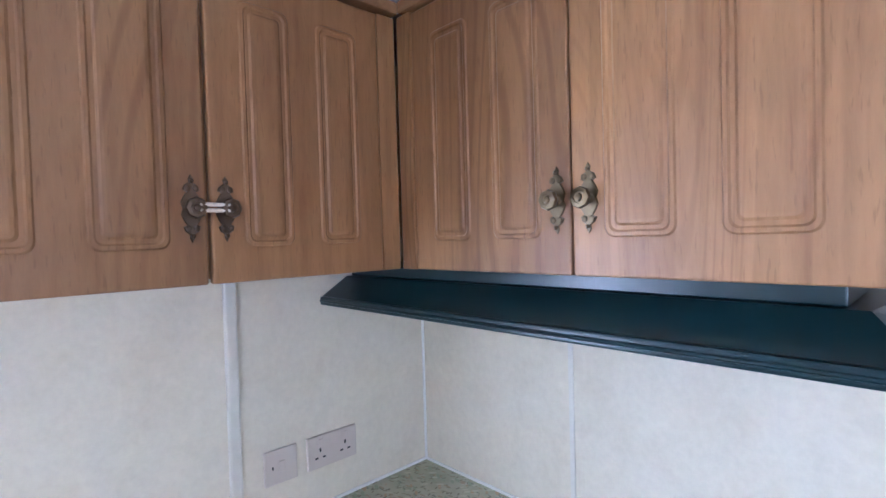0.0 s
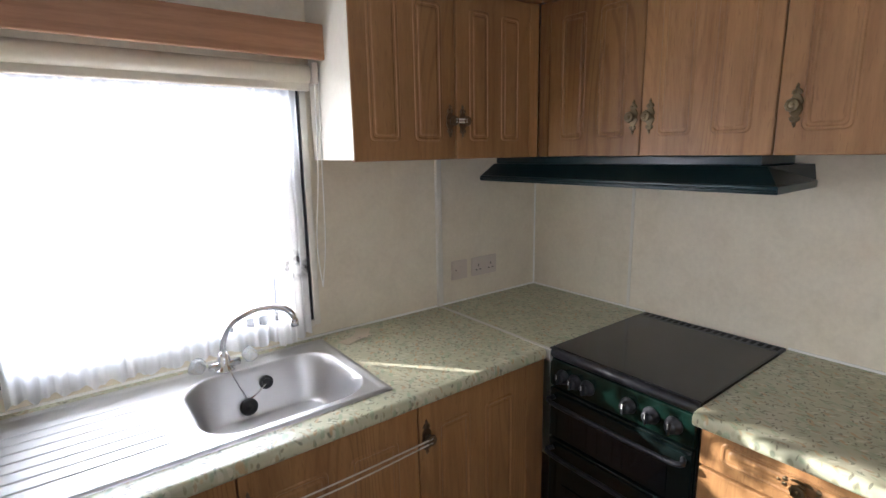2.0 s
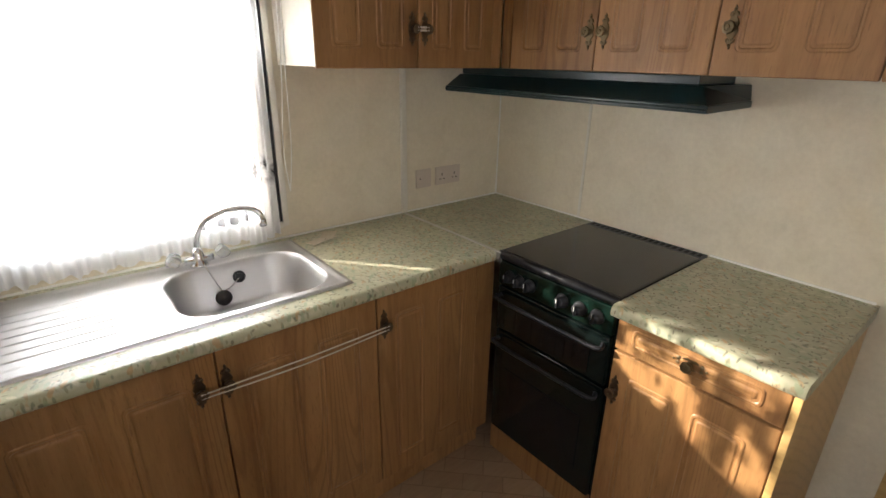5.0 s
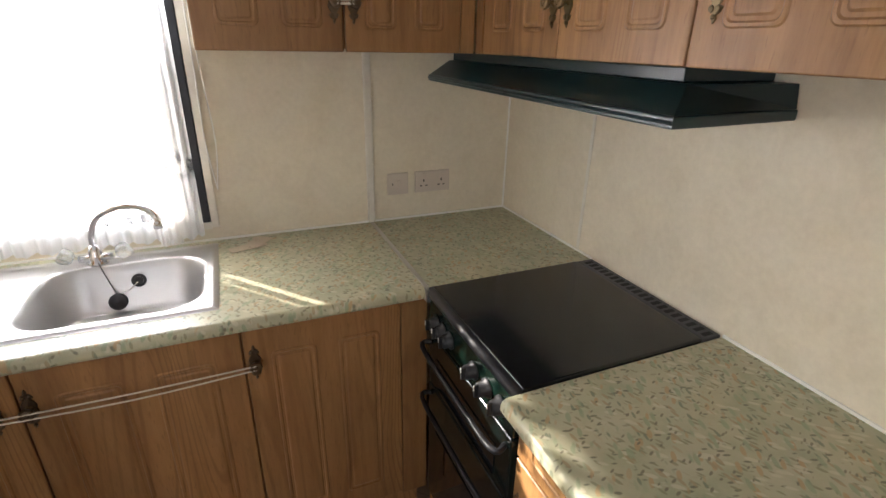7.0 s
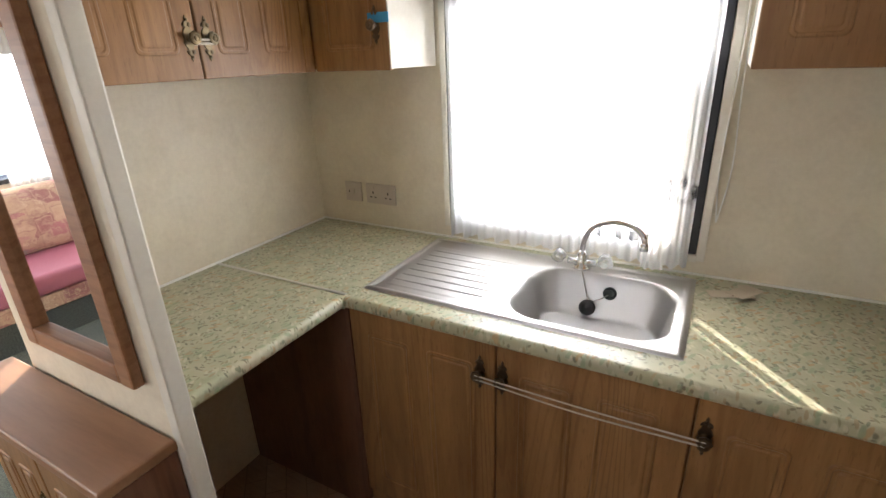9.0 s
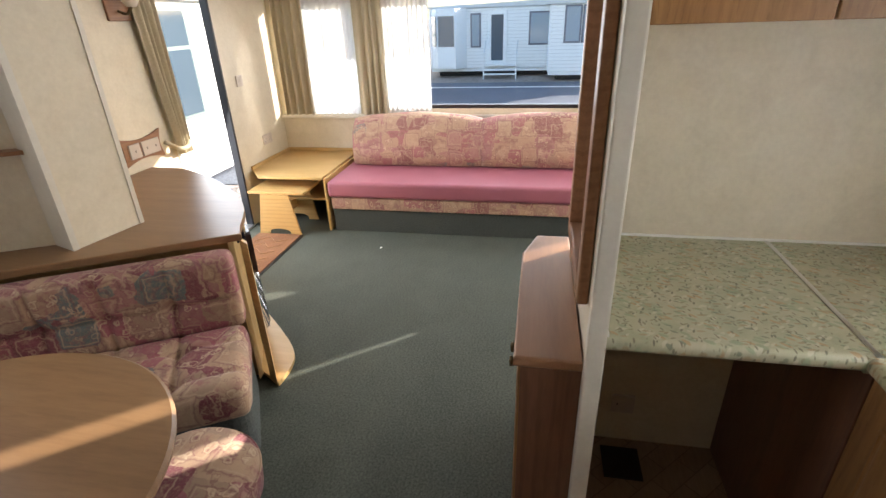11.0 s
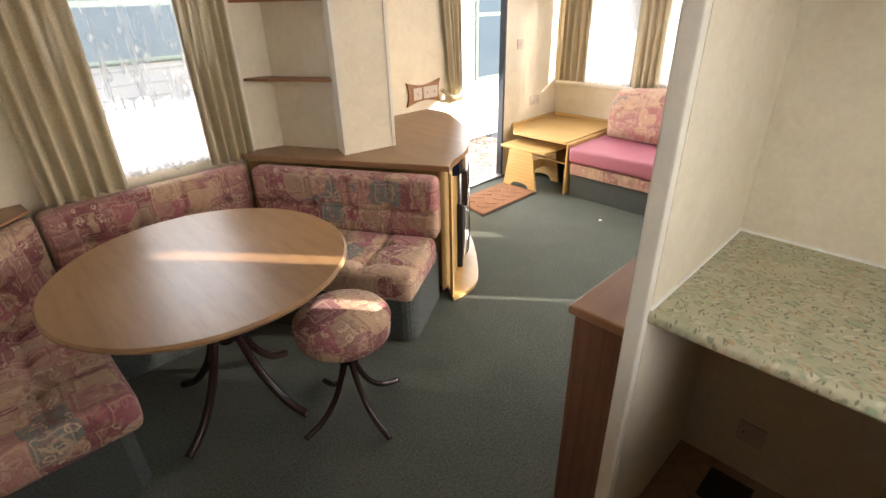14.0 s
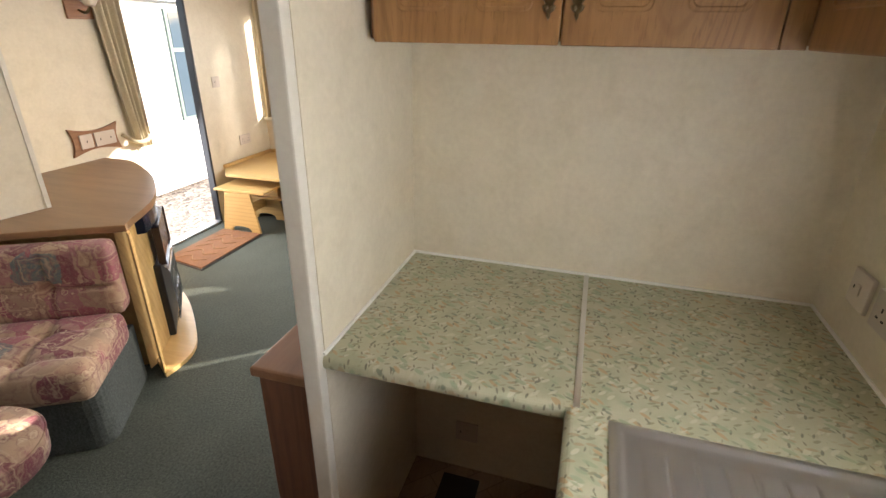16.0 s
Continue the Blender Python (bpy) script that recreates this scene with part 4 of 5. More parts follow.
part("nozzle", tube([(-1.284, -0.188, 1.050), (-1.283, -0.1885, 1.028)], 0.0125, 14), CHROME, tap, smooth=True)
for sx, tilt in ((-1.535, -55), (-1.419, 55)):
    hb = turned([(0.012, 0), (0.020, 0.006), (0.026, 0.018), (0.027, 0.030), (0.022, 0.038), (0.010, 0.041)], (0, 0, 0), 8)
    hb.transform(pose(sx, -0.102, 0.926, 0, tilt, 0))
    part("handle", hb, CRYSTAL, tap, "faceted clear acrylic handle")
litter = thing("torn_label", (-1.03, -0.105, 0.9), "scrap of torn brown paper lying on the worktop", "litter")
for k, (x, y, a, b2, mt) in enumerate(((-1.045, -0.115, 0.06, 0.022, PAPER), (-1.01, -0.10, 0.05, 0.026, PAPER), (-1.03, -0.118, 0.02, 0.012, PAPER_DARK), (-1.006, -0.085, 0.022, 0.012, PAPER))):
    q = box(-a, a, -b2, b2, 0, 0.0012)
    for v in q.verts:
        v.co.z += 0.012 * math.sin(v.co.x * 60 + k) ** 2
    q.transform(pose(x, y, 0.9015 + 0.0015 * k, 0, 0, 20 + 35 * k))
    part("scrap", q, mt, litter)

# ---- cooker ----
c = thing("cooker", (-0.3, -0.84, 0.006), "black and dark green free-standing cooker with a closed glass lid", "cooker")
part("body", box(-0.560, -0.012, -1.096, -0.609, 0.10, 0.868, 0.004), ENAMEL, c)
part("plinth", box(-0.575, -0.40, -1.094, -0.611, 0.006, 0.118), OAK, c)
part("lid", box(-0.572, -0.066, -1.098, -0.606, 0.872, 0.906, 0.006, 3), HOB, c, "smoked glass lid, closed")
part("lid_edge", tube([(-0.576, -1.096, 0.890), (-0.576, -0.608, 0.890)], 0.016, 14), BLACK, c, "rounded black front rail", True)
part("vent", box(-0.064, -0.006, -1.098, -0.606, 0.872, 0.904, 0.003), VENT, c, "slotted black rear vent")
for k in range(20):
    y = -1.088 + k * 0.0238
    part("vent_slot", box(-0.050, -0.020, y, y + 0.013, 0.9035, 0.9050), UNDER, c)
fas = box(-0.582, -0.560, -1.094, -0.611, 0.775, 0.870, 0.004)
part("fascia", fas, GREEN_ENAMEL, c, "dark green control fascia")
for y in (-0.667, -0.715, -0.763, -0.903, -0.973, -1.038):
    kb = turned([(0.025, 0), (0.025, 0.004), (0.019, 0.006), (0.018, 0.022), (0.015, 0.026)], (0, 0, 0), 20)
    kb.transform(pose(-0.582, y, 0.820, 0, -90, 0))
    dial = part("control_knob", kb, BLACK, c, smooth=True)
    part("grip", box(-0.617, -0.597, y - 0.004, y + 0.004, 0.803, 0.837, 0.003), BLACK, dial)
    part("pointer", box(-0.6185, -0.617, y - 0.001, y + 0.001, 0.822, 0.836), SEAL, dial)


def oven(z0, z1, g0, g1, label):
    """A black oven door with a dark window and a bowed bar handle."""
    d_ = part("oven_door", box(-0.583, -0.562, -1.092, -0.613, z0, z1, 0.006, 3), ENAMEL, c, label)
    part("glass", box(-0.5855, -0.583, -1.028, -0.672, g0, g1), OVEN_GLASS, d_)
    part("handle", tube(bend([(-0.583, -1.070, z1 - 0.030), (-0.617, -1.060, z1 - 0.034), (-0.621, -0.852, z1 - 0.034), (-0.617, -0.644, z1 - 0.034), (-0.583, -0.634, z1 - 0.030)], 5), 0.0075, 12), BLACK, d_, "black bowed bar handle", True)


oven(0.590, 0.768, 0.61, 0.70, "black grill door")
oven(0.125, 0.583, 0.20, 0.43, "black main oven door with a low window")

# ---- hood ----
h = thing("cooker_hood", (-0.16, -0.57, 1.42), "dark teal sloping cooker hood under the wall cabinets", "cooker hood")
bm = bmesh.new()
lo = [bm.verts.new(p) for p in ((-0.345, -1.134, 1.445), (-0.345, -0.002, 1.445), (-0.003, -0.002, 1.445), (-0.003, -1.120, 1.445))]
hi = [bm.verts.new(p) for p in ((-0.270, -1.082, 1.492), (-0.270, -0.002, 1.492), (-0.003, -0.002, 1.492), (-0.003, -1.112, 1.492))]
for i in range(4):
    bm.faces.new((lo[i], lo[(i + 1) % 4], hi[(i + 1) % 4], hi[i]))
bm.faces.new(hi)
bm.faces.new(lo[::-1])
part("canopy", bm, HOOD, h)
lip = prism([(-0.352, -1.141), (-0.352, -0.002), (-0.330, -0.002), (-0.330, -1.122), (-0.003, -1.106), (-0.003, -1.124)], 1.422, 1.4445, 0.004)
part("lip", lip, HOOD, h, "stepped front lip")
part("lip_bead", tube([(-0.353, -0.004, 1.433), (-0.353, -1.139, 1.433)], 0.0035, 8), HOOD, h)
part("upper_band", box(-0.255, -0.003, -1.060, -0.002, 1.4925, 1.5205, 0.003), HOOD, h, "dark teal band under the cabinets")

# ---- sockets ----
def sockets(name, x0, way_m, double, label, dark=SLOT):
    """A moulded socket plate; local x along, -y out, z up from its lower edge."""
    w = 0.146 if double else 0.084
    o = thing(name, way_m.translation, label, "socket")
    bm = box(0, w, -0.010, -0.0008, 0, 0.084, 0.003)
    bm.transform(way_m)
    part("plate", bm, WHITE, o)
    for cx in ([0.036, 0.110] if double else []):
        for dx, dz, a, b2 in ((0, 0.047, 0.0025, 0.005), (-0.011, 0.027, 0.0045, 0.0022), (0.011, 0.027, 0.0045, 0.0022)):
            q = box(cx + dx - a, cx + dx + a, -0.0108, -0.0101, dz - b2, dz + b2)
            q.transform(way_m)
            part("pin_hole", q, dark, o)
        q = box(cx - 0.007, cx + 0.007, -0.0135, -0.0101, 0.060, 0.076, 0.0015)
        q.transform(way_m)
        part("switch", q, WHITE, o)
    if not double:
        q = box(0.034, 0.050, -0.0135, -0.0101, 0.030, 0.056, 0.0015)
        q.transform(way_m)
        part("switch", q, WHITE, o)
        q = box(0.018, 0.022, -0.0108, -0.0101, 0.038, 0.046)
        q.transform(way_m)
        part("mark", q, dark, o)
    return o


sockets("fused_switch", 0, facing(-0.520, -0.0, 1.002, "S"), False, "cream switched spur on the wall above the worktop")
sockets("double_socket", 0, facing(-0.408, -0.0, 1.002, "S"), True, "cream double power socket above the worktop")
sockets("fused_switch", 0, facing(-2.522, -0.0, 1.002, "S"), False, "cream switched spur on the wall above the worktop")
sockets("double_socket", 0, facing(-2.412, -0.0, 1.002, "S"), True, "cream double power socket above the worktop")
sockets("low_socket", 0, facing(-2.67, -0.97, 0.15, "E"), False, "cream socket low on the wall of the open bay")
tagged(part("floor_vent", box(-2.62, -2.47, -1.0, -0.86, 0.0065, 0.013, 0.003), SLOT), "dark drop-vent grille in the floor of the open bay", "vent")

# ---- kitchen window dressing ----
def cloth_sheet(points, z0, z1, deep, waves, rise=None, rows=14, per=7, gather=0.0, seed=0, sweep=0.0):
    """A hanging cloth over a straight run in plan, in soft folds; rise(s) lifts its lower edge."""
    rnd = random.Random(seed)
    (xa, ya), (xb, yb) = points
    run = Vector((xb - xa, yb - ya))
    nrm = Vector((-run.y, run.x)).normalized()
    cols = waves * per
    phase = [rnd.uniform(-0.5, 0.5) for _ in range(waves + 1)]
    size = [rnd.uniform(0.55, 1.2) for _ in range(waves + 1)]
    bm = bmesh.new()
    grid = []
    for k in range(rows + 1):
        t = k / rows
        line = []
        for i in range(cols + 1):
            s_ = i / cols
            w = s_ * waves
            j = min(int(w), waves - 1)
            amp = size[j] * (1 - (w - j)) + size[j + 1] * (w - j)
            ph = phase[j] * (1 - (w - j)) + phase[j + 1] * (w - j)
            off = deep * amp * math.sin(2 * math.pi * (w + 0.35 * ph + 0.04 * math.sin(3 * t + j))) * (0.55 + 0.45 * t)
            squeeze = 1.0 - gather * (1 - t)
            mid = 1.0 if sweep else 0.5
            squeeze *= 1.0 - sweep * t ** 1.4
            u = mid + (s_ - mid) * squeeze
            low = z0 + (rise(s_) if rise else 0.0)
            z = z1 + (low - z1) * t
            line.append(bm.verts.new((xa + run.x * u + nrm.x * off, ya + run.y * u + nrm.y * off, z)))
        grid.append(line)
    for a, b in zip(grid, grid[1:]):
        for i in range(cols):
            bm.faces.new((a[i], a[i + 1], b[i + 1], b[i]))
    return bm


tagged(part("lace_curtain", cloth_sheet([(-1.985, -0.050), (-1.172, -0.050)], 0.925, 1.75, 0.012, 26, lambda s_: 0.016 * abs(math.sin(s_ * 40)), 16, 8, 0.0, 3), LACE, smooth=True),
       "white lace net curtain hanging in the kitchen window", "curtain")
tagged(part("lace_tail", cloth_sheet([(-1.30, -0.085), (-1.235, -0.075)], 0.93, 1.22, 0.010, 3, None, 10, 8, 0.4, 5), LACE, smooth=True), "gathered tail of a lace net curtain by the tap", "curtain")
blind = thing("roller_blind", (-1.6, -0.06, 1.78), "cream roller blind wound up under the pelmet", "blind")
part("roll", tube([(-2.005, -0.062, 1.795), (-1.135, -0.062, 1.795)], 0.030, 20), BLIND, blind, smooth=True)
part("hem_bar", box(-2.0, -1.135, -0.075, -0.052, 1.745, 1.772, 0.004), BLIND, blind)
part("bracket", box(-1.132, -1.112, -0.095, -0.004, 1.765, 1.83, 0.003), WHITE, blind)
for sx in (-1.122, -1.108):
    pts = bend([(sx, -0.085, 1.775), (sx, -0.07, 1.50), (sx + (0.012 if sx > -1.115 else -0.004), -0.03, 1.25), (-1.112, -0.022, 1.085)], 8)
    part("bead_chain", tube(pts, 0.0022, 6), SEAL, blind)
pel = thing("pelmet", (-1.6, -0.06, 1.83), "timber pelmet board above the kitchen window", "pelmet")
part("board", box(-2.052, -1.062, -0.135, -0.115, 1.832, 1.935, 0.004), TRIM, pel)
part("top", box(-2.052, -1.108, -0.115, -0.002, 1.917, 1.935, 0.003), TRIM, pel)

# ---- mirror and narrow cabinet on the partition ----
mir = thing("mirror", (-2.32, -1.176, 0.95), "tall mirror in a stepped timber frame on the partition", "mirror")
MX0, MX1, MZ0, MZ1 = -2.58, -2.132, 0.945, 1.86
part("glass", box(MX0 + 0.05, MX1 - 0.05, -1.176, -1.1695, MZ0 + 0.05, MZ1 - 0.05), MIRROR, mir, "silvered mirror glass")
for b4 in ((MX0, MX0 + 0.05, MZ0, MZ1), (MX1 - 0.05, MX1, MZ0, MZ1), (MX0 + 0.05, MX1 - 0.05, MZ0, MZ0 + 0.05), (MX0 + 0.05, MX1 - 0.05, MZ1 - 0.05, MZ1)):
    part("frame_rail", box(b4[0], b4[1], -1.196, -1.1695, b4[2], b4[3], 0.006), TRIM, mir)
desk = thing("narrow_cabinet", (-2.45, -1.245, 0.0), "narrow wood-effect cabinet under the mirror, against the partition", "cabinet")
part("top", prism([(-2.818, -1.172), (-2.078, -1.172), (-2.078, -1.336), (-2.66, -1.336), (-2.818, -1.288)], 0.790, 0.820, 0.008, 3), LAMINATE_X, desk)
part("body", prism([(-2.80, -1.172), (-2.100, -1.172), (-2.100, -1.305), (-2.66, -1.305), (-2.80, -1.268)], 0.0, 0.788), OAK, desk)
for x0 in (-2.640, -2.374):
    add_door(desk, "door", 0.258, 0.70, facing(x0, -1.306, 0.07, "S"), (0.225 if x0 < -2.5 else 0.03, 0.53), side=0.04, mid=0.03)
part("side_panel", box(-2.099, -2.084, -1.318, -1.172, 0.0, 0.788, 0.002), OAK_DARK, desk)

# ---- dinette ----
def pad(plan, z0, z1, round_=0.03, tuft=None, material=FABRIC, name="cushion", parent=None, label=""):
    """An upholstered block over a plan outline, with soft edges and drawn-in buttons."""
    bm = prism(plan, z0, z1)
    bmesh.ops.bevel(bm, geom=list(bm.edges), offset=round_, segments=4, affect="EDGES", profile=0.55)
    return part(name, bm, material, parent, label, True)


def slab(a, b, depth, z0, z1, **kw):
    """A straight cushion from a to b in plan, going depth to the left of that run."""
    a, b = Vector(a), Vector(b)
    d = (b - a).normalized()
    n = Vector((-d.y, d.x)) * depth
    return pad([tuple(a), tuple(b), tuple(b + n), tuple(a + n)], z0, z1, **kw)


def tufted(ob, a, along, across, lines, rows, push, deep=0.016):
    """Draws creases and buttons into a cushion: lines at distances along, rows at distances across, pressed by push."""
    bm = bmesh.new()
    bm.from_mesh(ob.data)
    bmesh.ops.triangulate(bm, faces=[f for f in bm.faces if len(f.verts) > 4])
    for _ in range(7):
        big = [e for e in bm.edges if e.calc_length() > 0.015]
        if not big:
            break
        bmesh.ops.subdivide_edges(bm, edges=big, cuts=1, use_grid_fill=True)
    a, along, across, push = Vector(a), Vector(along), Vector(across), Vector(push)
    bm.normal_update()
    moves = []
    for v in bm.verts:
        face = max(0.0, -v.normal.dot(push))
        s_, w = (v.co - a).dot(along), (v.co - a).dot(across)
        fs = max(math.exp(-((s_ - q_) / 0.010) ** 2) for q_ in lines)
        fw = max(math.exp(-((w - q_) / 0.010) ** 2) for q_ in rows)
        near = min(abs(s_ - q_) for q_ in lines) ** 2 + min(abs(w - q_) for q_ in rows) ** 2
        moves.append((v, push * deep * face * min(1.5, 0.42 * fs + 0.30 * fw + 0.95 * math.exp(-near / 0.035 ** 2))))
    for v, mv in moves:
        v.co += mv
    bm.to_mesh(ob.data)
    bm.free()
    ob.data.polygons.foreach_set("use_smooth", [True] * len(ob.data.polygons))


def soft_corner(plan, k, rad, steps=6):
    """The plan with its k-th corner rounded."""
    p, q0, q1 = Vector(plan[k]), Vector(plan[k - 1]), Vector(plan[(k + 1) % len(plan)])
    s0, s1 = p + (q0 - p).normalized() * rad, p + (q1 - p).normalized() * rad
    arc = []
    for i in range(steps + 1):
        t = i / steps
        arc.append(tuple(s0 * (1 - t) ** 2 + p * 2 * t * (1 - t) + s1 * t * t))
    return list(plan[:k]) + arc + list(plan[k + 1:])


SEAT_Z0, SEAT_Z1 = 0.295, 0.435
# west bench, set at an angle along the fire unit
A, B = Vector((-2.20, -3.50)), Vector((-2.765, -2.535))
d = (B - A).normalized()
n = Vector((d.y, -d.x))
bench = thing("bench_seat", (-2.3, -2.9, 0.0), "dinette bench in buttoned rose patchwork cloth on a carpeted plinth", "bench", "dinette benches")


def run(p0, p1, w0, w1):
    return [tuple(p0 + n * w0), tuple(p1 + n * w0), tuple(p1 + n * w1), tuple(p0 + n * w1)]


part("plinth", prism(soft_corner(run(A - d * 0.05, B - d * 0.02, 0.02, 0.47), 2, 0.09), 0.0, SEAT_Z0 + 0.01, 0.004), PLINTH, bench, "grey-green carpeted plinth")
c1 = pad(run(A + d * 0.30, B + d * 0.005, 0.10, 0.545), SEAT_Z0 - 0.02, SEAT_Z1, 0.055, name="seat_cushion", parent=bench)
tufted(c1, A.to_3d(), d.to_3d(), n.to_3d(), (0.42, 0.64, 0.87), (0.24, 0.44), (0, 0, -1), 0.032)
c2 = pad(run(A + d * 0.06, B + d * 0.005, 0.005, 0.125), SEAT_Z1 - 0.03, 0.742, 0.045, name="back_cushion", parent=bench)
tufted(c2, A.to_3d(), d.to_3d(), (0, 0, 1), (0.20, 0.42, 0.64, 0.87), (0.555,), -n.to_3d(), 0.032)

# south bench under the window, and the east bench with its angled corner
bench = thing("bench_seat", (-1.65, -3.3, 0.0), "dinette bench in rose patchwork cloth under the window", "bench", "dinette benches")
part("plinth", box(-2.16, -1.162, -3.60, -3.07, 0.0, SEAT_Z0 - 0.003, 0.01), PLINTH, bench, "grey-green carpeted plinth")
c1 = pad([(-2.13, -3.44), (-1.16, -3.40), (-1.10, -3.02), (-1.90, -3.02)], SEAT_Z0 - 0.02, SEAT_Z1, 0.055, name="seat_cushion", parent=bench)
tufted(c1, (0, 0, 0), (1, 0, 0), (0, 1, 0), (-1.86, -1.64, -1.42, -1.2), (-3.22,), (0, 0, -1), 0.032)
c2 = pad([(-2.185, -3.56), (-1.18, -3.53), (-1.18, -3.415), (-2.155, -3.44)], SEAT_Z1 - 0.03, 0.742, 0.045, name="back_cushion", parent=bench)
tufted(c2, (0, 0, 0), (1, 0, 0), (0, 0, 1), (-2.0, -1.78, -1.56, -1.34), (0.555,), (0, -1, 0), 0.032)
bench = thing("bench_seat", (-0.9, -2.8, 0.0), "dinette bench in rose patchwork cloth against the end wall", "bench", "dinette benches")
part("plinth", prism([(-0.735, -2.40), (-1.12, -2.40), (-1.16, -2.44), (-1.16, -3.06), (-0.735, -3.06)], 0.0, SEAT_Z0 - 0.003, 0.01), PLINTH, bench, "grey-green carpeted plinth")
c1 = pad([(-0.79, -2.350), (-1.205, -2.350), (-1.195, -3.01), (-1.09, -3.01), (-1.15, -3.38), (-0.79, -3.06)], SEAT_Z0 - 0.02, SEAT_Z1, 0.05, name="seat_cushion", parent=bench)
tufted(c1, (0, 0, 0), (0, 1, 0), (1, 0, 0), (-2.6, -2.82, -3.04), (-0.97,), (0, 0, -1), 0.032)
c2 = pad([(-0.728, -2.365), (-0.835, -2.365), (-0.835, -2.99), (-0.728, -3.05)], SEAT_Z0 + 0.03, 0.742, 0.045, name="back_cushion", parent=bench)
tufted(c2, (0, 0, 0), (0, 1, 0), (0, 0, 1), (-2.58, -2.79), (0.555,), (1, 0, 0), 0.032)
c3 = pad([(-0.730, -3.06), (-0.836, -3.0), (-1.17, -3.385), (-1.175, -3.53)], SEAT_Z1 - 0.03, 0.742, 0.04, name="back_cushion", parent=bench)
tufted(c3, (0, 0, 0), (0.707, 0.707, 0), (0, 0, 1), (-2.95, -2.75), (0.555,), (0.707, -0.707, 0), 0.03)
tagged(part("corner_shelf", prism([(-1.16, -3.64), (-0.722, -3.64), (-0.722, -3.06), (-1.175, -3.51)], 0.738, 0.752, 0.004), LAMINATE_X), "wood-effect corner shelf behind the bench backs", "shelf")
u = thing("wall_cabinet", (-0.92, -3.5, 1.31), "oak-effect wall cabinet with a routed door above the dinette", "cabinet")
part("body", box(-1.12, -0.722, -3.645, -3.36, 1.315, TOP, 0.002), OAK, u)
add_door(u, "door", 0.400, TOP - 1.31, facing(-0.722, -3.359, 1.308, "N"), None, panels=1)

TC = (-1.565, -2.555)
tbl = thing("dining_table", (TC[0], TC[1], 0), "round wood-effect dining table on dark curved tube legs", "table")
part("tabletop", turned([(0.488, 0.0), (0.510, 0.004), (0.519, 0.012), (0.519, 0.020), (0.511, 0.027), (0.0005, 0.0275)], (TC[0], TC[1], 0.672), 96), LAMINATE, tbl)
part("column", turned([(0.10, 0.652), (0.10, 0.645), (0.03, 0.64), (0.028, 0.36), (0.03, 0.33)], (TC[0], TC[1], 0), 20), DARK_METAL, tbl, smooth=True)
for k in range(4):
    a = radians(28 + 90 * k)
    ca, sa = math.cos(a), math.sin(a)
    part("leg", tube(bend([(TC[0] + ca * r, TC[1] + sa * r, z) for r, z in ((0.02, 0.62), (0.05, 0.42), (0.12, 0.22), (0.22, 0.08), (0.32, 0.018))], 6), 0.0165, 10), DARK_METAL, tbl, smooth=True)

SC = (-1.878, -2.168)
stool = thing("stool", (SC[0], SC[1], 0), "round padded stool in rose patchwork cloth on dark curved legs", "stool")
part("seat", turned([(0.02, 0.0), (0.155, 0.0), (0.178, 0.02), (0.182, 0.06), (0.180, 0.092), (0.168, 0.112), (0.10, 0.122), (0.001, 0.124)], (SC[0], SC[1], 0.385), 48), FABRIC, stool, smooth=True)
part("piping", tube([(SC[0] + 0.1815 * math.cos(a / 48 * 2 * math.pi), SC[1] + 0.1815 * math.sin(a / 48 * 2 * math.pi), 0.475) for a in range(49)], 0.004, 6), FABRIC, stool)
part("column", turned([(0.07, 0.384), (0.07, 0.378), (0.022, 0.374), (0.022, 0.26)], (SC[0], SC[1], 0), 16), DARK_METAL, stool, smooth=True)
for k in range(4):
    a = radians(0 + 90 * k)
    ca, sa = math.cos(a), math.sin(a)
    part("leg", tube(bend([(SC[0] + ca * r, SC[1] + sa * r, z) for r, z in ((0.012, 0.36), (0.03, 0.24), (0.08, 0.12), (0.15, 0.045), (0.235, 0.014))], 6), 0.012, 10), DARK_METAL, stool, smooth=True)

# dinette window dressing
def curtain(x0, x1, y0, y1, z0, z1, waves, label, seed, deep=0.038, rise=None, gather=0.0, sweep=0.0):
    return tagged(part("curtain", cloth_sheet([(x0, y0), (x1, y1)], z0, z1, deep, waves, rise, 16, 10, gather, seed, sweep), CURTAIN, smooth=True), label, "curtain", "sand curtains")


CL = "sand-coloured full curtain hanging in soft folds beside a window"
curtain(-1.24, -1.585, -3.555, -3.555, 0.735, 1.80, 5, CL, 11)
curtain(-2.00, -2.245, -3.555, -3.555, 0.745, 1.80, 5, CL, 12)
lace = thing("lace_curtain", (-1.735, -3.6, 0.752), "white lace panel with a dense floral border in the dinette window", "curtain")
part("net", cloth_sheet([(-1.50, -3.605), (-2.10, -3.605)], 0.752, 1.78, 0.012, 14, lambda s_: 0.03 * abs(math.sin(s_ * 11)), 14, 8, 0.0, 7), LACE_SOUTH, lace, smooth=True)
part("border", cloth_sheet([(-1.50, -3.594), (-2.10, -3.594)], 1.10, 0.775, 0.010, 14, lambda s_: 0.035 * abs(math.sin(s_ * 17)) + 0.02 * math.sin(s_ * 5), 14, 10, 0.0, 7), LACE_HEM, lace, "dense floral lace border", True)

# ---- corner shelves, boxed column, fire unit ----
FIRE_TOP = mat("blue_black_enamel", (0.012, 0.018, 0.035), 0.18)
unit = thing("fire_unit", (-3.0, -3.2, 0.0), "wood-effect corner unit with a bowed front holding a gas fire", "fireplace")
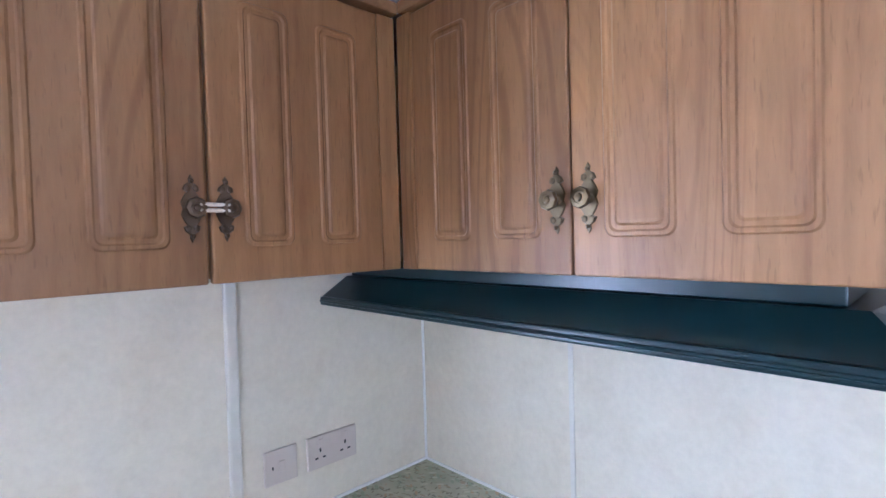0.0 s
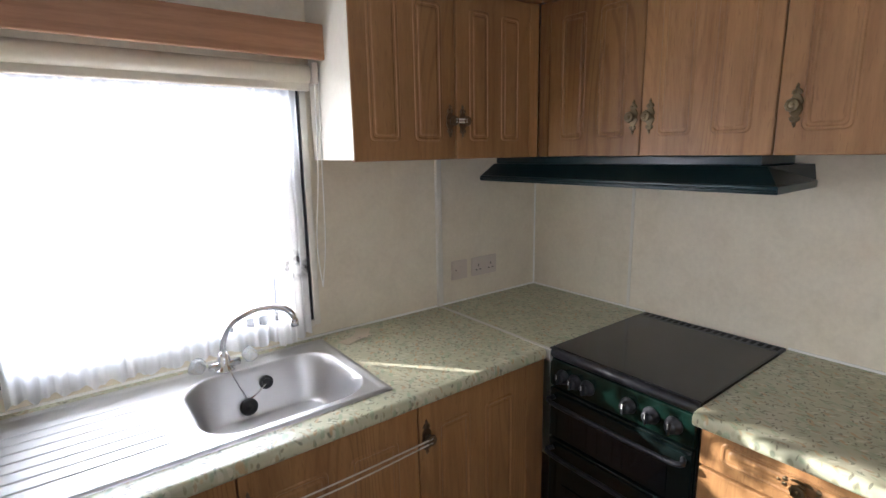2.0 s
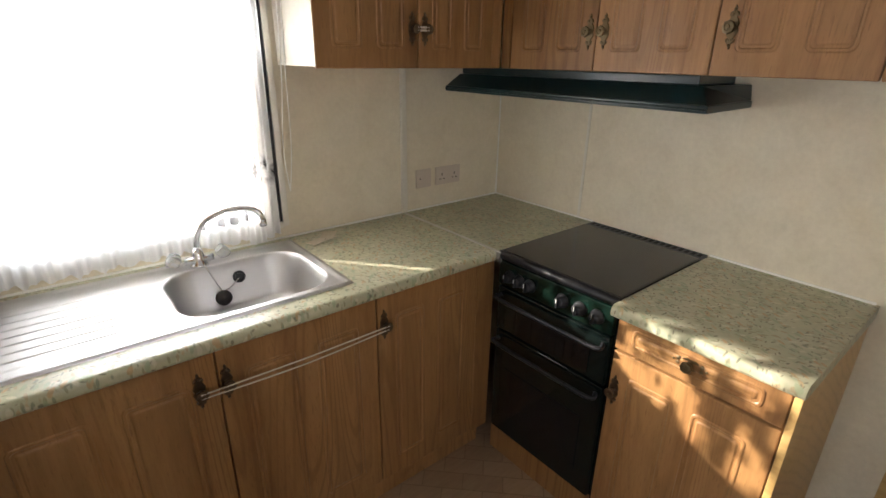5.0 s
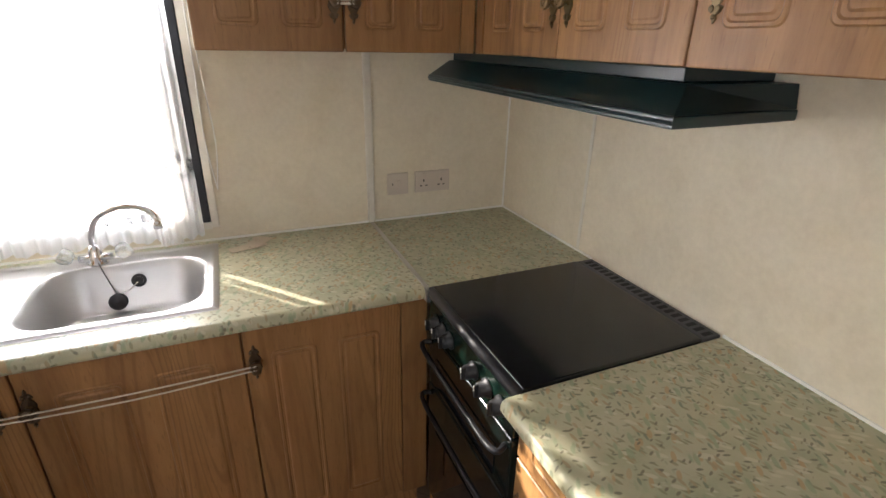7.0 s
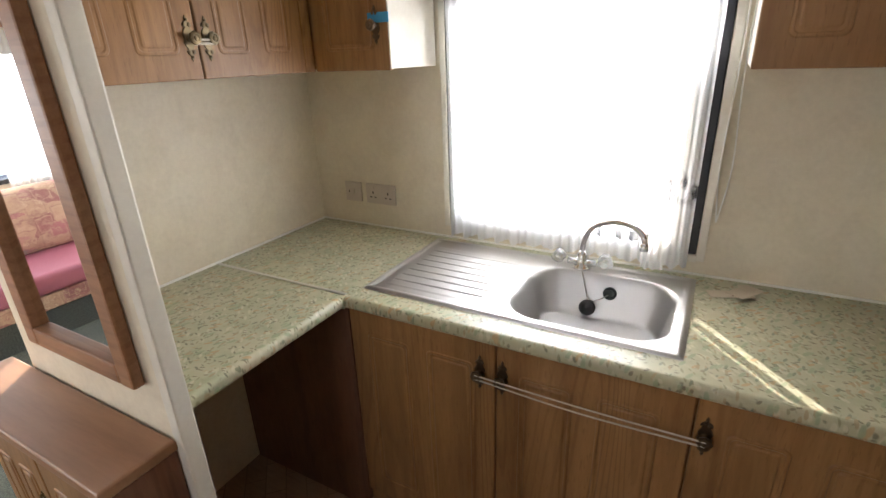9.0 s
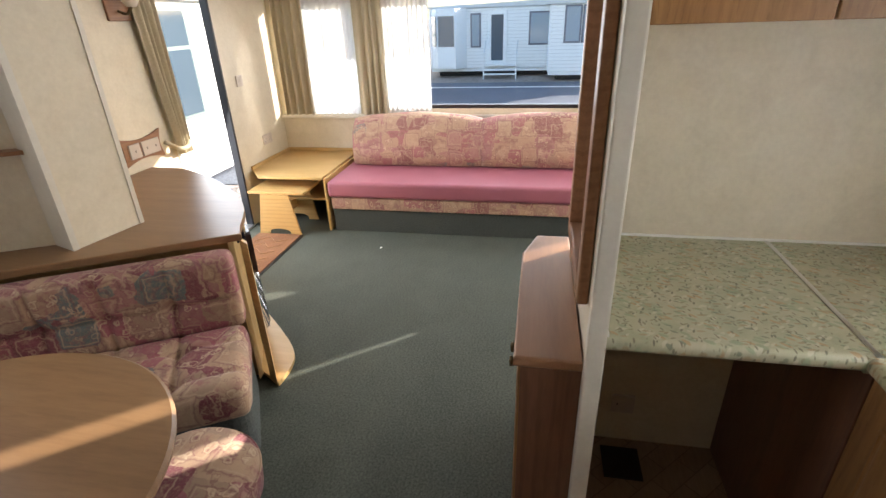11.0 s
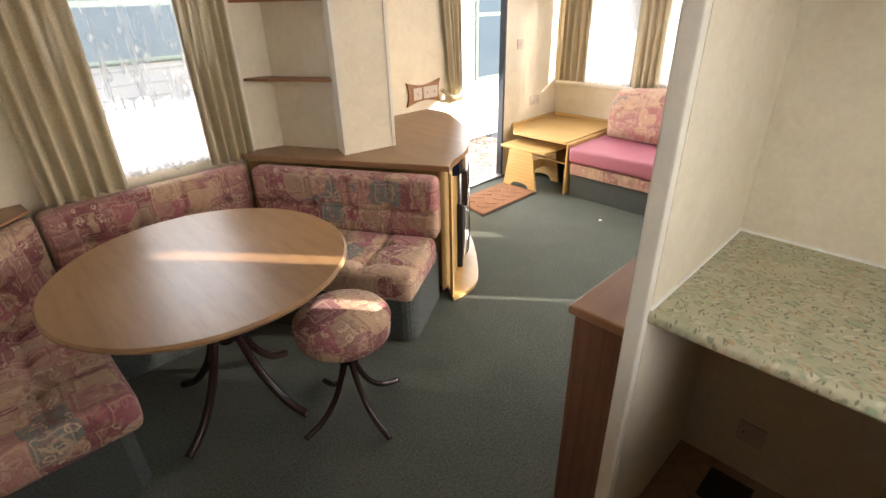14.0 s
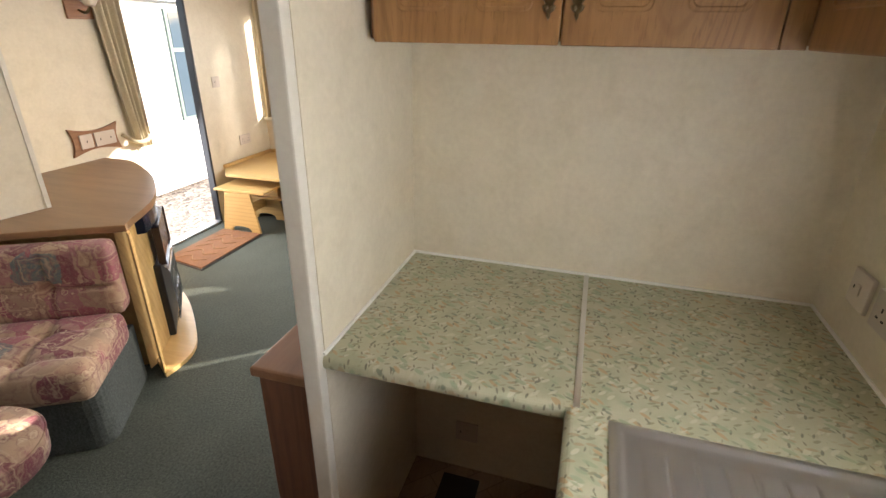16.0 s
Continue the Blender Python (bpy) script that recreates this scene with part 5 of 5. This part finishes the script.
front = [tuple(v) for v in bend([(-2.825, -2.525, 0), (-3.13, -2.685, 0), (-3.44, -3.0, 0), (-3.66, -3.36, 0), (-3.70, -3.50, 0)], 5)]
front = [(v[0], v[1]) for v in front]
plan = front + [(-3.70, -3.648), (-2.19, -3.648), (-2.165, -3.515), (-2.79, -2.495)]
part("top", prism(plan, 0.748, 0.780, 0.006, 3), LAMINATE, unit)
inner = [(x + 0.05, y - 0.03) for x, y in front]
part("body", prism(inner + [(-3.62, -3.645), (-2.23, -3.645), (-2.82, -2.56)], 0.02, 0.746), BEECH, unit)
part("end_board", prism([(-2.79, -2.475), (-2.765, -2.46), (-2.80, -2.515), (-2.825, -2.53)], 0.0, 0.746), BEECH, unit, "pale upright edge board")
hearth = bend([(-2.76, -2.45, 0), (-2.97, -2.47, 0), (-3.19, -2.66, 0), (-3.42, -2.93, 0), (-3.56, -3.20, 0)], 6)
part("hearth", prism([(v.x, v.y) for v in hearth] + [(-3.5, -3.3), (-2.85, -2.60)], 0.001, 0.022, 0.004), BEECH, unit, "rounded pale hearth board")
fd = (Vector((-2.95, -2.57)) - Vector((-3.44, -3.0))).normalized()
fm = Matrix.Translation((-3.375, -2.955, 0.022)) @ Matrix.Rotation(math.atan2(fd.y, fd.x), 4, "Z") @ Matrix.Translation((0, -0.078, 0))
fire = thing("gas_fire", (-3.12, -2.75, 0.022), "black gas fire with a wire guard set into the corner unit", "heater")
q = box(0, 0.44, -0.03, 0.09, 0, 0.42, 0.01)
q.transform(fm)
part("case", q, BLACK, fire)
q = box(0.03, 0.41, 0.088, 0.112, 0.40, 0.62, 0.03)
q.transform(fm)
part("hood_plate", q, DARK_METAL, fire)
panel = front[3:-7]
part("control_panel", prism([(x + 0.012, y - 0.010) for x, y in panel] + [(x + 0.06, y - 0.05) for x, y in panel[::-1]], 0.655, 0.744), FIRE_TOP, fire, "glossy blue-black top panel", False)
for k in range(13):
    q = tube([(0.06 + k * 0.027, 0.105, 0.06), (0.06 + k * 0.027, 0.125, 0.10), (0.06 + k * 0.027, 0.120, 0.36), (0.06 + k * 0.027, 0.098, 0.39)], 0.0025, 6)
    q.transform(fm)
    part("guard_wire", q, CHROME, fire)
for z in (0.07, 0.18, 0.29, 0.38):
    q = tube([(0.05, 0.118, z), (0.395, 0.118, z)], 0.003, 6)
    q.transform(fm)
    part("guard_rail", q, CHROME, fire)
setting(part("wall_column", prism([(-2.556, -3.068), (-2.854, -3.015), (-2.90, -3.30), (-2.600, -3.193)], 0.7805, CEILING), WALL), "boxed cream column standing on the corner unit")
setting(part("wall_alcove", prism([(-2.262, -3.648), (-2.262, -3.562), (-2.422, -3.523), (-2.598, -3.195), (-2.898, -3.302), (-2.92, -3.648)], 0.7805, CEILING), WALL), "cream panelled recess beside the column")
setting(part("trim_column_edge", prism([(-2.842, -3.012), (-2.862, -3.008), (-2.865, -3.030), (-2.846, -3.034)], 0.7805, CEILING), CREAM), "cream edging on the column", "trim")
setting(part("trim_column_front", prism([(-2.548, -3.066), (-2.572, -3.060), (-2.560, -3.074), (-2.602, -3.189), (-2.592, -3.194)], 0.7805, CEILING), CREAM), "cream edging on the column", "trim")
setting(part("trim_alcove", box(-2.262, -2.235, -3.648, -3.552, 0.7805, CEILING, 0.003), CREAM), "cream upright beside the alcove", "trim")
for z in (1.16, 1.545):
    tagged(part("shelf", prism([(-2.268, -3.566), (-2.420, -3.526), (-2.592, -3.200), (-2.562, -3.135)], z, z + 0.016, 0.003), TRIM), "small timber shelf in the alcove beside the column", "shelf", "alcove shelves")

# ---- south wall fittings ----
pm = facing(-3.495, -3.65, 0.832, "N")
plate = thing("socket_board", (-3.66, -3.65, 0.832), "shaped wooden board carrying a switch and a double socket", "socket")
wav = bmesh.new()
top = [(i / 16 * 0.34, 0.16 - 0.030 * math.sin(math.pi * i / 16)) for i in range(17)]
bot = [(i / 16 * 0.34, -0.012 + 0.030 * math.sin(math.pi * i / 16)) for i in range(17)]
side = [(0.022 * math.sin(math.pi * i / 8), -0.012 + 0.172 * i / 8) for i in range(1, 8)]
ring = bot + [(0.34 - x, z) for x, z in side] + top[::-1] + side[::-1]
f0 = [wav.verts.new((x, -0.001, z)) for x, z in ring]
f1 = [wav.verts.new((x, -0.016, z)) for x, z in ring]
wav.faces.new(f0)
wav.faces.new(f1[::-1])
for i in range(len(ring)):
    j = (i + 1) % len(ring)
    wav.faces.new((f0[i], f0[j], f1[j], f1[i]))
wav.transform(pm)
part("board", wav, TRIM, plate)
for x0, w in ((0.055, 0.085), (0.155, 0.146)):
    q = box(x0, x0 + w, -0.026, -0.0162, 0.03, 0.115, 0.003)
    q.transform(pm)
    pl_ = part("plate", q, WHITE, plate)
    for cx in ([x0 + 0.036, x0 + 0.11] if w > 0.1 else [x0 + 0.042]):
        q = box(cx - 0.003, cx + 0.003, -0.0272, -0.0262, 0.065, 0.078)
        q.transform(pm)
        part("pin_hole", q, SLOT, pl_)
sockets("light_switch", 0, facing(-4.79, -3.65, 1.115, "N"), False, "cream light switch beside the outer door")
sockets("double_socket", 0, facing(-5.02, -3.65, 0.60, "N"), True, "cream double socket above the side table")
wl = thing("wall_lamp", (-3.77, -3.63, 1.63), "wall lamp with a glass shade on a shaped wooden plate", "lamp")
q = box(-3.86, -3.69, -3.649, -3.632, 1.60, 1.71, 0.006)
part("plate", q, TRIM, wl)
part("arm", tube(bend([(-3.77, -3.632, 1.65), (-3.77, -3.58, 1.635), (-3.78, -3.55, 1.67)], 5), 0.008), BRASS, wl)
part("shade", turned([(0.025, 0), (0.045, 0.03), (0.06, 0.08), (0.065, 0.11), (0.060, 0.11), (0.02, 0.005)], (-3.78, -3.55, 1.67), 20), SHADE, wl, smooth=True)
curtain(-3.83, -4.04, -3.60, -3.61, 0.80, 1.98, 4, "sand-coloured door curtain drawn in with a tie-back", 15, 0.025, None, 0.0, 0.5)
tagged(part("tie_back", tube(bend([(-3.86, -3.645, 0.90), (-3.91, -3.575, 0.845), (-4.00, -3.575, 0.855), (-4.045, -3.635, 0.89)], 5), 0.014, 8), CURTAIN, smooth=True), "sand-coloured cloth tie-back on the door curtain", "tie-back")
dm_ = thing("doormat", (-4.12, -3.3, 0.0), "rust-brown coir doormat with a pale line pattern and dark edge", "doormat")
part("mat_face", prism([(-3.785, -3.135), (-4.465, -3.135), (-4.465, -3.50), (-3.855, -3.50)], 0.001, 0.016, 0.004), MAT_CLOTH, dm_)
part("border", prism([(-3.772, -3.122), (-4.478, -3.122), (-4.478, -3.512), (-3.848, -3.512)], 0.0005, 0.008, 0.002), SLOT, dm_)
for k in range(5):
    x = -4.36 + k * 0.11
    part("pattern", tube(bend([(x, -3.2, 0.017), (x + 0.05, -3.28, 0.017), (x - 0.02, -3.36, 0.017), (x + 0.06, -3.44, 0.017)], 5), 0.004, 6), MAT_LINE, dm_)
tagged(part("litter_flake", box(-4.335, -4.315, -2.432, -2.415, 0.001, 0.006, 0.002), SEAL), "white scrap lying on the carpet", "litter")

# ---- sofa along the front ----
sofa = thing("sofa", (-5.0, -1.6, 0.0), "long built-in sofa, rose pink seat and faded patchwork back cushions", "sofa")
SY_N = -0.25
part("plinth", box(-5.44, -4.625, -2.90, SY_N, 0.0, 0.185, 0.004), PLINTH, sofa, "grey-green carpeted plinth")
part("valance", box(-5.40, -4.612, -2.905, SY_N, 0.188, 0.285, 0.012, 3), FABRIC_SOFA, sofa, "patchwork cloth band")
for ya, yb in ((-2.925, -0.785), (-0.78, SY_N)):
    part("seat_cushion", box(-5.30, -4.600, ya, yb, 0.288, 0.418, 0.035, 4), PINK, sofa, "rose pink seat", True)
part("arm_panel", box(-5.38, -4.605, -2.950, -2.930, 0.0, 0.44, 0.006), BEECH, sofa, "pale end panel")


def hump(y0, y1, seed):
    bm = bmesh.new()
    nseg = 24
    rings = []
    for i in range(nseg + 1):
        s_ = i / nseg
        y = y0 + (y1 - y0) * s_
        rise = 0.055 * math.sin(math.pi * min(max(s_, 0), 1)) ** 0.7
        soft = 0.02 * (1 - (2 * s_ - 1) ** 8)
        zt = 0.795 + rise
        sec = [(-5.16 - 0.01, 0.405), (-5.10 + soft, 0.43), (-5.085 + soft, 0.55), (-5.12 + soft, 0.70), (-5.17 + soft, zt - 0.04), (-5.22, zt), (-5.29, zt - 0.01), (-5.33, zt - 0.06), (-5.30, 0.405)]
        rings.append([bm.verts.new((x, y, z)) for x, z in sec])
    for a, b in zip(rings, rings[1:]):
        for k in range(len(a)):
            j = (k + 1) % len(a)
            bm.faces.new((a[k], a[j], b[j], b[k]))
    bm.faces.new(rings[0])
    bm.faces.new(rings[-1][::-1])
    return bm


for ya, yb in ((-2.86, -1.7505), (-1.7495, -0.62)):
    part("back_cushion", hump(ya, yb, 1), FABRIC_SOFA, sofa, "patchwork back cushion with a curved top", True)

st = thing("side_table", (-5.0, -3.3, 0.0), "low pale beech corner table with a raised rim and shelf", "table")
part("top", prism([(-5.44, -3.64), (-4.77, -3.64), (-4.60, -3.50), (-4.60, -2.955), (-5.44, -2.955)], 0.430, 0.452, 0.004), BEECH, st)
part("rim", box(-5.445, -4.76, -3.648, -3.632, 0.452, 0.482, 0.003), BEECH, st)
part("rim", box(-5.446, -5.43, -3.631, -2.956, 0.452, 0.482, 0.003), BEECH, st)
part("side", box(-5.40, -4.70, -2.985, -2.968, 0.0, 0.428, 0.002), BEECH, st)
part("shelf", box(-5.40, -4.78, -3.60, -2.987, 0.20, 0.216, 0.002), BEECH, st)
part("back", box(-5.42, -5.405, -3.60, -2.987, 0.0, 0.428, 0.002), OAK_DARK, st)
step = thing("nest_stool", (-4.6, -3.28, 0.0), "pale beech nesting stool tucked under the corner table", "stool")
part("top", box(-4.86, -4.50, -3.56, -3.085, 0.335, 0.355, 0.004), BEECH, step)
def end_board(x):
    """A splayed board with an arched cut-out at its foot."""
    arch = [(-3.325 - 0.095 * math.cos(math.pi * i / 10), 0.05 * math.sin(math.pi * i / 10) ** 0.6) for i in range(11)]
    prof = [(-3.505, 0.0)] + arch + [(-3.145, 0.0), (-3.205, 0.334), (-3.445, 0.334)]
    bm = bmesh.new()
    a_ = [bm.verts.new((x, y, z)) for y, z in prof]
    b_ = [bm.verts.new((x - 0.018, y, z)) for y, z in prof]
    bm.faces.new(a_)
    bm.faces.new(b_[::-1])
    for i in range(len(prof)):
        j = (i + 1) % len(prof)
        bm.faces.new((a_[i], a_[j], b_[j], b_[i]))
    return bm


for x in (-4.485, -4.83):
    part("end_board", end_board(x), BEECH, step)
part("stretcher", box(-4.829, -4.504, -3.335, -3.318, 0.12, 0.20, 0.002), BEECH, step)

# front curtains and nets
for y0, y1, sd in ((-3.56, -3.29, 21), (-2.86, -2.60, 22), (-0.98, -0.78, 23)):
    curtain(-5.375, -5.375, y0, y1, 0.80, 1.845, 4, "sand-coloured curtain hanging at the front windows", sd, 0.03)
tagged(part("net_curtain", cloth_sheet([(-5.415, -3.42), (-5.415, -2.78)], 0.80, 1.83, 0.01, 12, None, 10, 7, 0.0, 31), SHEER, smooth=True), "white net curtain over the narrow front window", "curtain")
tagged(part("net_curtain", cloth_sheet([(-5.415, -2.66), (-5.415, -2.22)], 0.80, 1.83, 0.012, 10, None, 10, 7, 0.0, 32), SHEER, smooth=True), "white net curtain drawn aside at the wide window", "curtain")
for xa, xb, sd in ((-4.80, -3.725, 33), (-3.645, -3.08, 34)):
    tagged(part("net_curtain", cloth_sheet([(xa, -0.04), (xb, -0.04)], 0.78, 1.93, 0.012, 18, None, 10, 7, 0.0, sd), SHEER, smooth=True), "white net curtain over the lounge side window", "curtain")

# ---- outdoors ----
GZ = -0.62
bm = bmesh.new()
bmesh.ops.create_grid(bm, x_segments=2, y_segments=2, size=600)
bmesh.ops.translate(bm, verts=bm.verts, vec=(0, 0, GZ))
setting(part("ground", bm, GRAVEL), "brown gravel ground round the caravans", "ground")
setting(part("road", box(-19.5, -7.5, -60, 60, GZ + 0.004, GZ + 0.012), ASPHALT), "grey asphalt road between the rows", "road")
setting(part("pavement_line", box(-18.35, -18.12, -60, 60, GZ + 0.013, GZ + 0.016), SEAL), "pale line across the asphalt", "road")


def caravan(name, x0, x1, y0, y1, label, win, face, doors=()):
    """A static caravan: shell with ribbed siding, shallow pitched roof, windows on the named face."""
    v = thing(name, ((x0 + x1) / 2, (y0 + y1) / 2, GZ), label, "caravan")
    zb, zt = GZ + 0.30, GZ + (2.46 if face == "E" else 2.50)
    part("shell", box(x0, x1, y0, y1, zb, zt, 0.06, 3), SIDING, v)
    bm_ = bmesh.new()
    if face in "EW":
        my = (y0 + y1) / 2
        sec = [(y0 - 0.1, zt), (y1 + 0.1, zt), (y1 + 0.1, zt + 0.06), (my, zt + 0.30), (y0 - 0.1, zt + 0.06)]
        a1 = [bm_.verts.new((x0 - 0.1, y, z)) for y, z in sec]
        b1 = [bm_.verts.new((x1 + 0.1, y, z)) for y, z in sec]
    else:
        sec = [(y0 - 0.1, zt), (y1 + 0.1, zt), (y1 + 0.1, zt + 0.06), ((y0 + y1) / 2, zt + 0.45), (y0 - 0.1, zt + 0.06)]
        a1 = [bm_.verts.new((x0 - 0.1, y, z)) for y, z in sec]
        b1 = [bm_.verts.new((x1 + 0.1, y, z)) for y, z in sec]
    bm_.faces.new(a1)
    bm_.faces.new(b1[::-1])
    for i in range(5):
        j = (i + 1) % 5
        bm_.faces.new((a1[i], a1[j], b1[j], b1[i]))
    part("roof", bm_, ROOF, v)
    part("skirt", box(x0 + 0.04, x1 - 0.04, y0 + 0.04, y1 - 0.04, GZ + (0.06 if face == "N" else 0.2), zb), SIDING, v)
    part("chassis", box(x0 + 0.3, x1 - 0.3, y0 + 0.3, y1 - 0.3, GZ + 0.02, zb + 0.01), UNDER, v)
    for k in range(19):
        z = zb + 0.14 + k * 0.118
        if face == "E":
            part("siding_rib", box(x1, x1 + 0.012, y0 + 0.05, y1 - 0.05, z, z + 0.012), ROOF, v)
        else:
            part("siding_rib", box(x0 + 0.05, x1 - 0.05, y1, y1 + 0.012, z, z + 0.012), ROOF, v)
    for a, b, z0, z1 in win:
        if face == "E":
            w_ = part("window", box(x1 - 0.02, x1 + 0.03, a, b, z0, z1, 0.02), GREY_FRAME, v)
            part("pane", box(x1 + 0.02, x1 + 0.04, a + 0.06, b - 0.06, z0 + 0.06, z1 - 0.06), SKY_PAINT_GLASS, w_)
        else:
            w_ = part("window", box(a, b, y1 - 0.02, y1 + 0.03, z0, z1, 0.015), GREEN_FRAME, v)
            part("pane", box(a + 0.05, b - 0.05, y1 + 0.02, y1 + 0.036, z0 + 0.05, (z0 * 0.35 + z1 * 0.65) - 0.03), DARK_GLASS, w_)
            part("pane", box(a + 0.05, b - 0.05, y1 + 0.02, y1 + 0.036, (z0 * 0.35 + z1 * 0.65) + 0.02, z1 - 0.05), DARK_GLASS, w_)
    return v


cv = caravan("caravan", -26.0, -21.5, -5.6, 9.5, "white static caravan with a bay window and door steps", [(-4.0, -3.6, 0.45, 1.65), (-1.8, -0.9, 0.5, 1.65)], "E")
bay = part("bay", prism([(-21.5, -5.5), (-20.9, -5.2), (-20.9, -4.5), (-21.5, -4.15)], GZ + 0.35, GZ + 2.45, 0.02), SIDING, cv)
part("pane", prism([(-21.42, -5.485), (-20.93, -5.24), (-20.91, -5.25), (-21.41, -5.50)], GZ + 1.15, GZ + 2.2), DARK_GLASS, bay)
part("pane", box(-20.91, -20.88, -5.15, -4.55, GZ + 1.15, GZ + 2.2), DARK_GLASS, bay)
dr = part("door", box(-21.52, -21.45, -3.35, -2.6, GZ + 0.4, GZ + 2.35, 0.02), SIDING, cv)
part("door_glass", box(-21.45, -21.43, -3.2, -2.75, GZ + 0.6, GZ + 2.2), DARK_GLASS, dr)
for k in range(3):
    part("step", box(-21.4 + 0.25 * k, -21.15 + 0.25 * k, -3.4, -2.2, GZ + 0.42 - 0.14 * k, GZ + 0.46 - 0.14 * k), SIDING, cv)
for y in (-3.4, -2.2):
    part("handrail", tube([(-21.4, y, GZ + 1.3), (-20.6, y, GZ + 0.85), (-20.6, y, GZ)], 0.025, 8), SIDING, cv)
cv = caravan("caravan", -25.2, -19.8, -1.08, 3.5, "white static caravan standing end-on across the road", [(-0.58, -0.02, 0.62, 1.8), (0.0, 0.58, 0.62, 1.8), (0.6, 1.9, 0.62, 1.8), (1.92, 2.9, 0.62, 1.8)], "E")
cv = caravan("caravan", -25.5, -21.0, -19.0, -8.0, "white static caravan in the row across the road", [(-18, -16.4, 0.5, 1.65), (-14.5, -13.2, 0.5, 1.65), (-10.6, -9.2, 0.5, 1.65)], "E")
# First window stands in for the green-framed pane of the open outer door.
caravan("caravan", -9.5, 3.0, -9.6, -6.2, "pale neighbouring caravan, its first green-framed window standing in for the open door leaf", [(-7.85, -7.05, 0.36, 1.80), (-5.2, -4.6, 0.5, 1.7), (-2.9, -1.55, 1.06, 1.84)], "N")
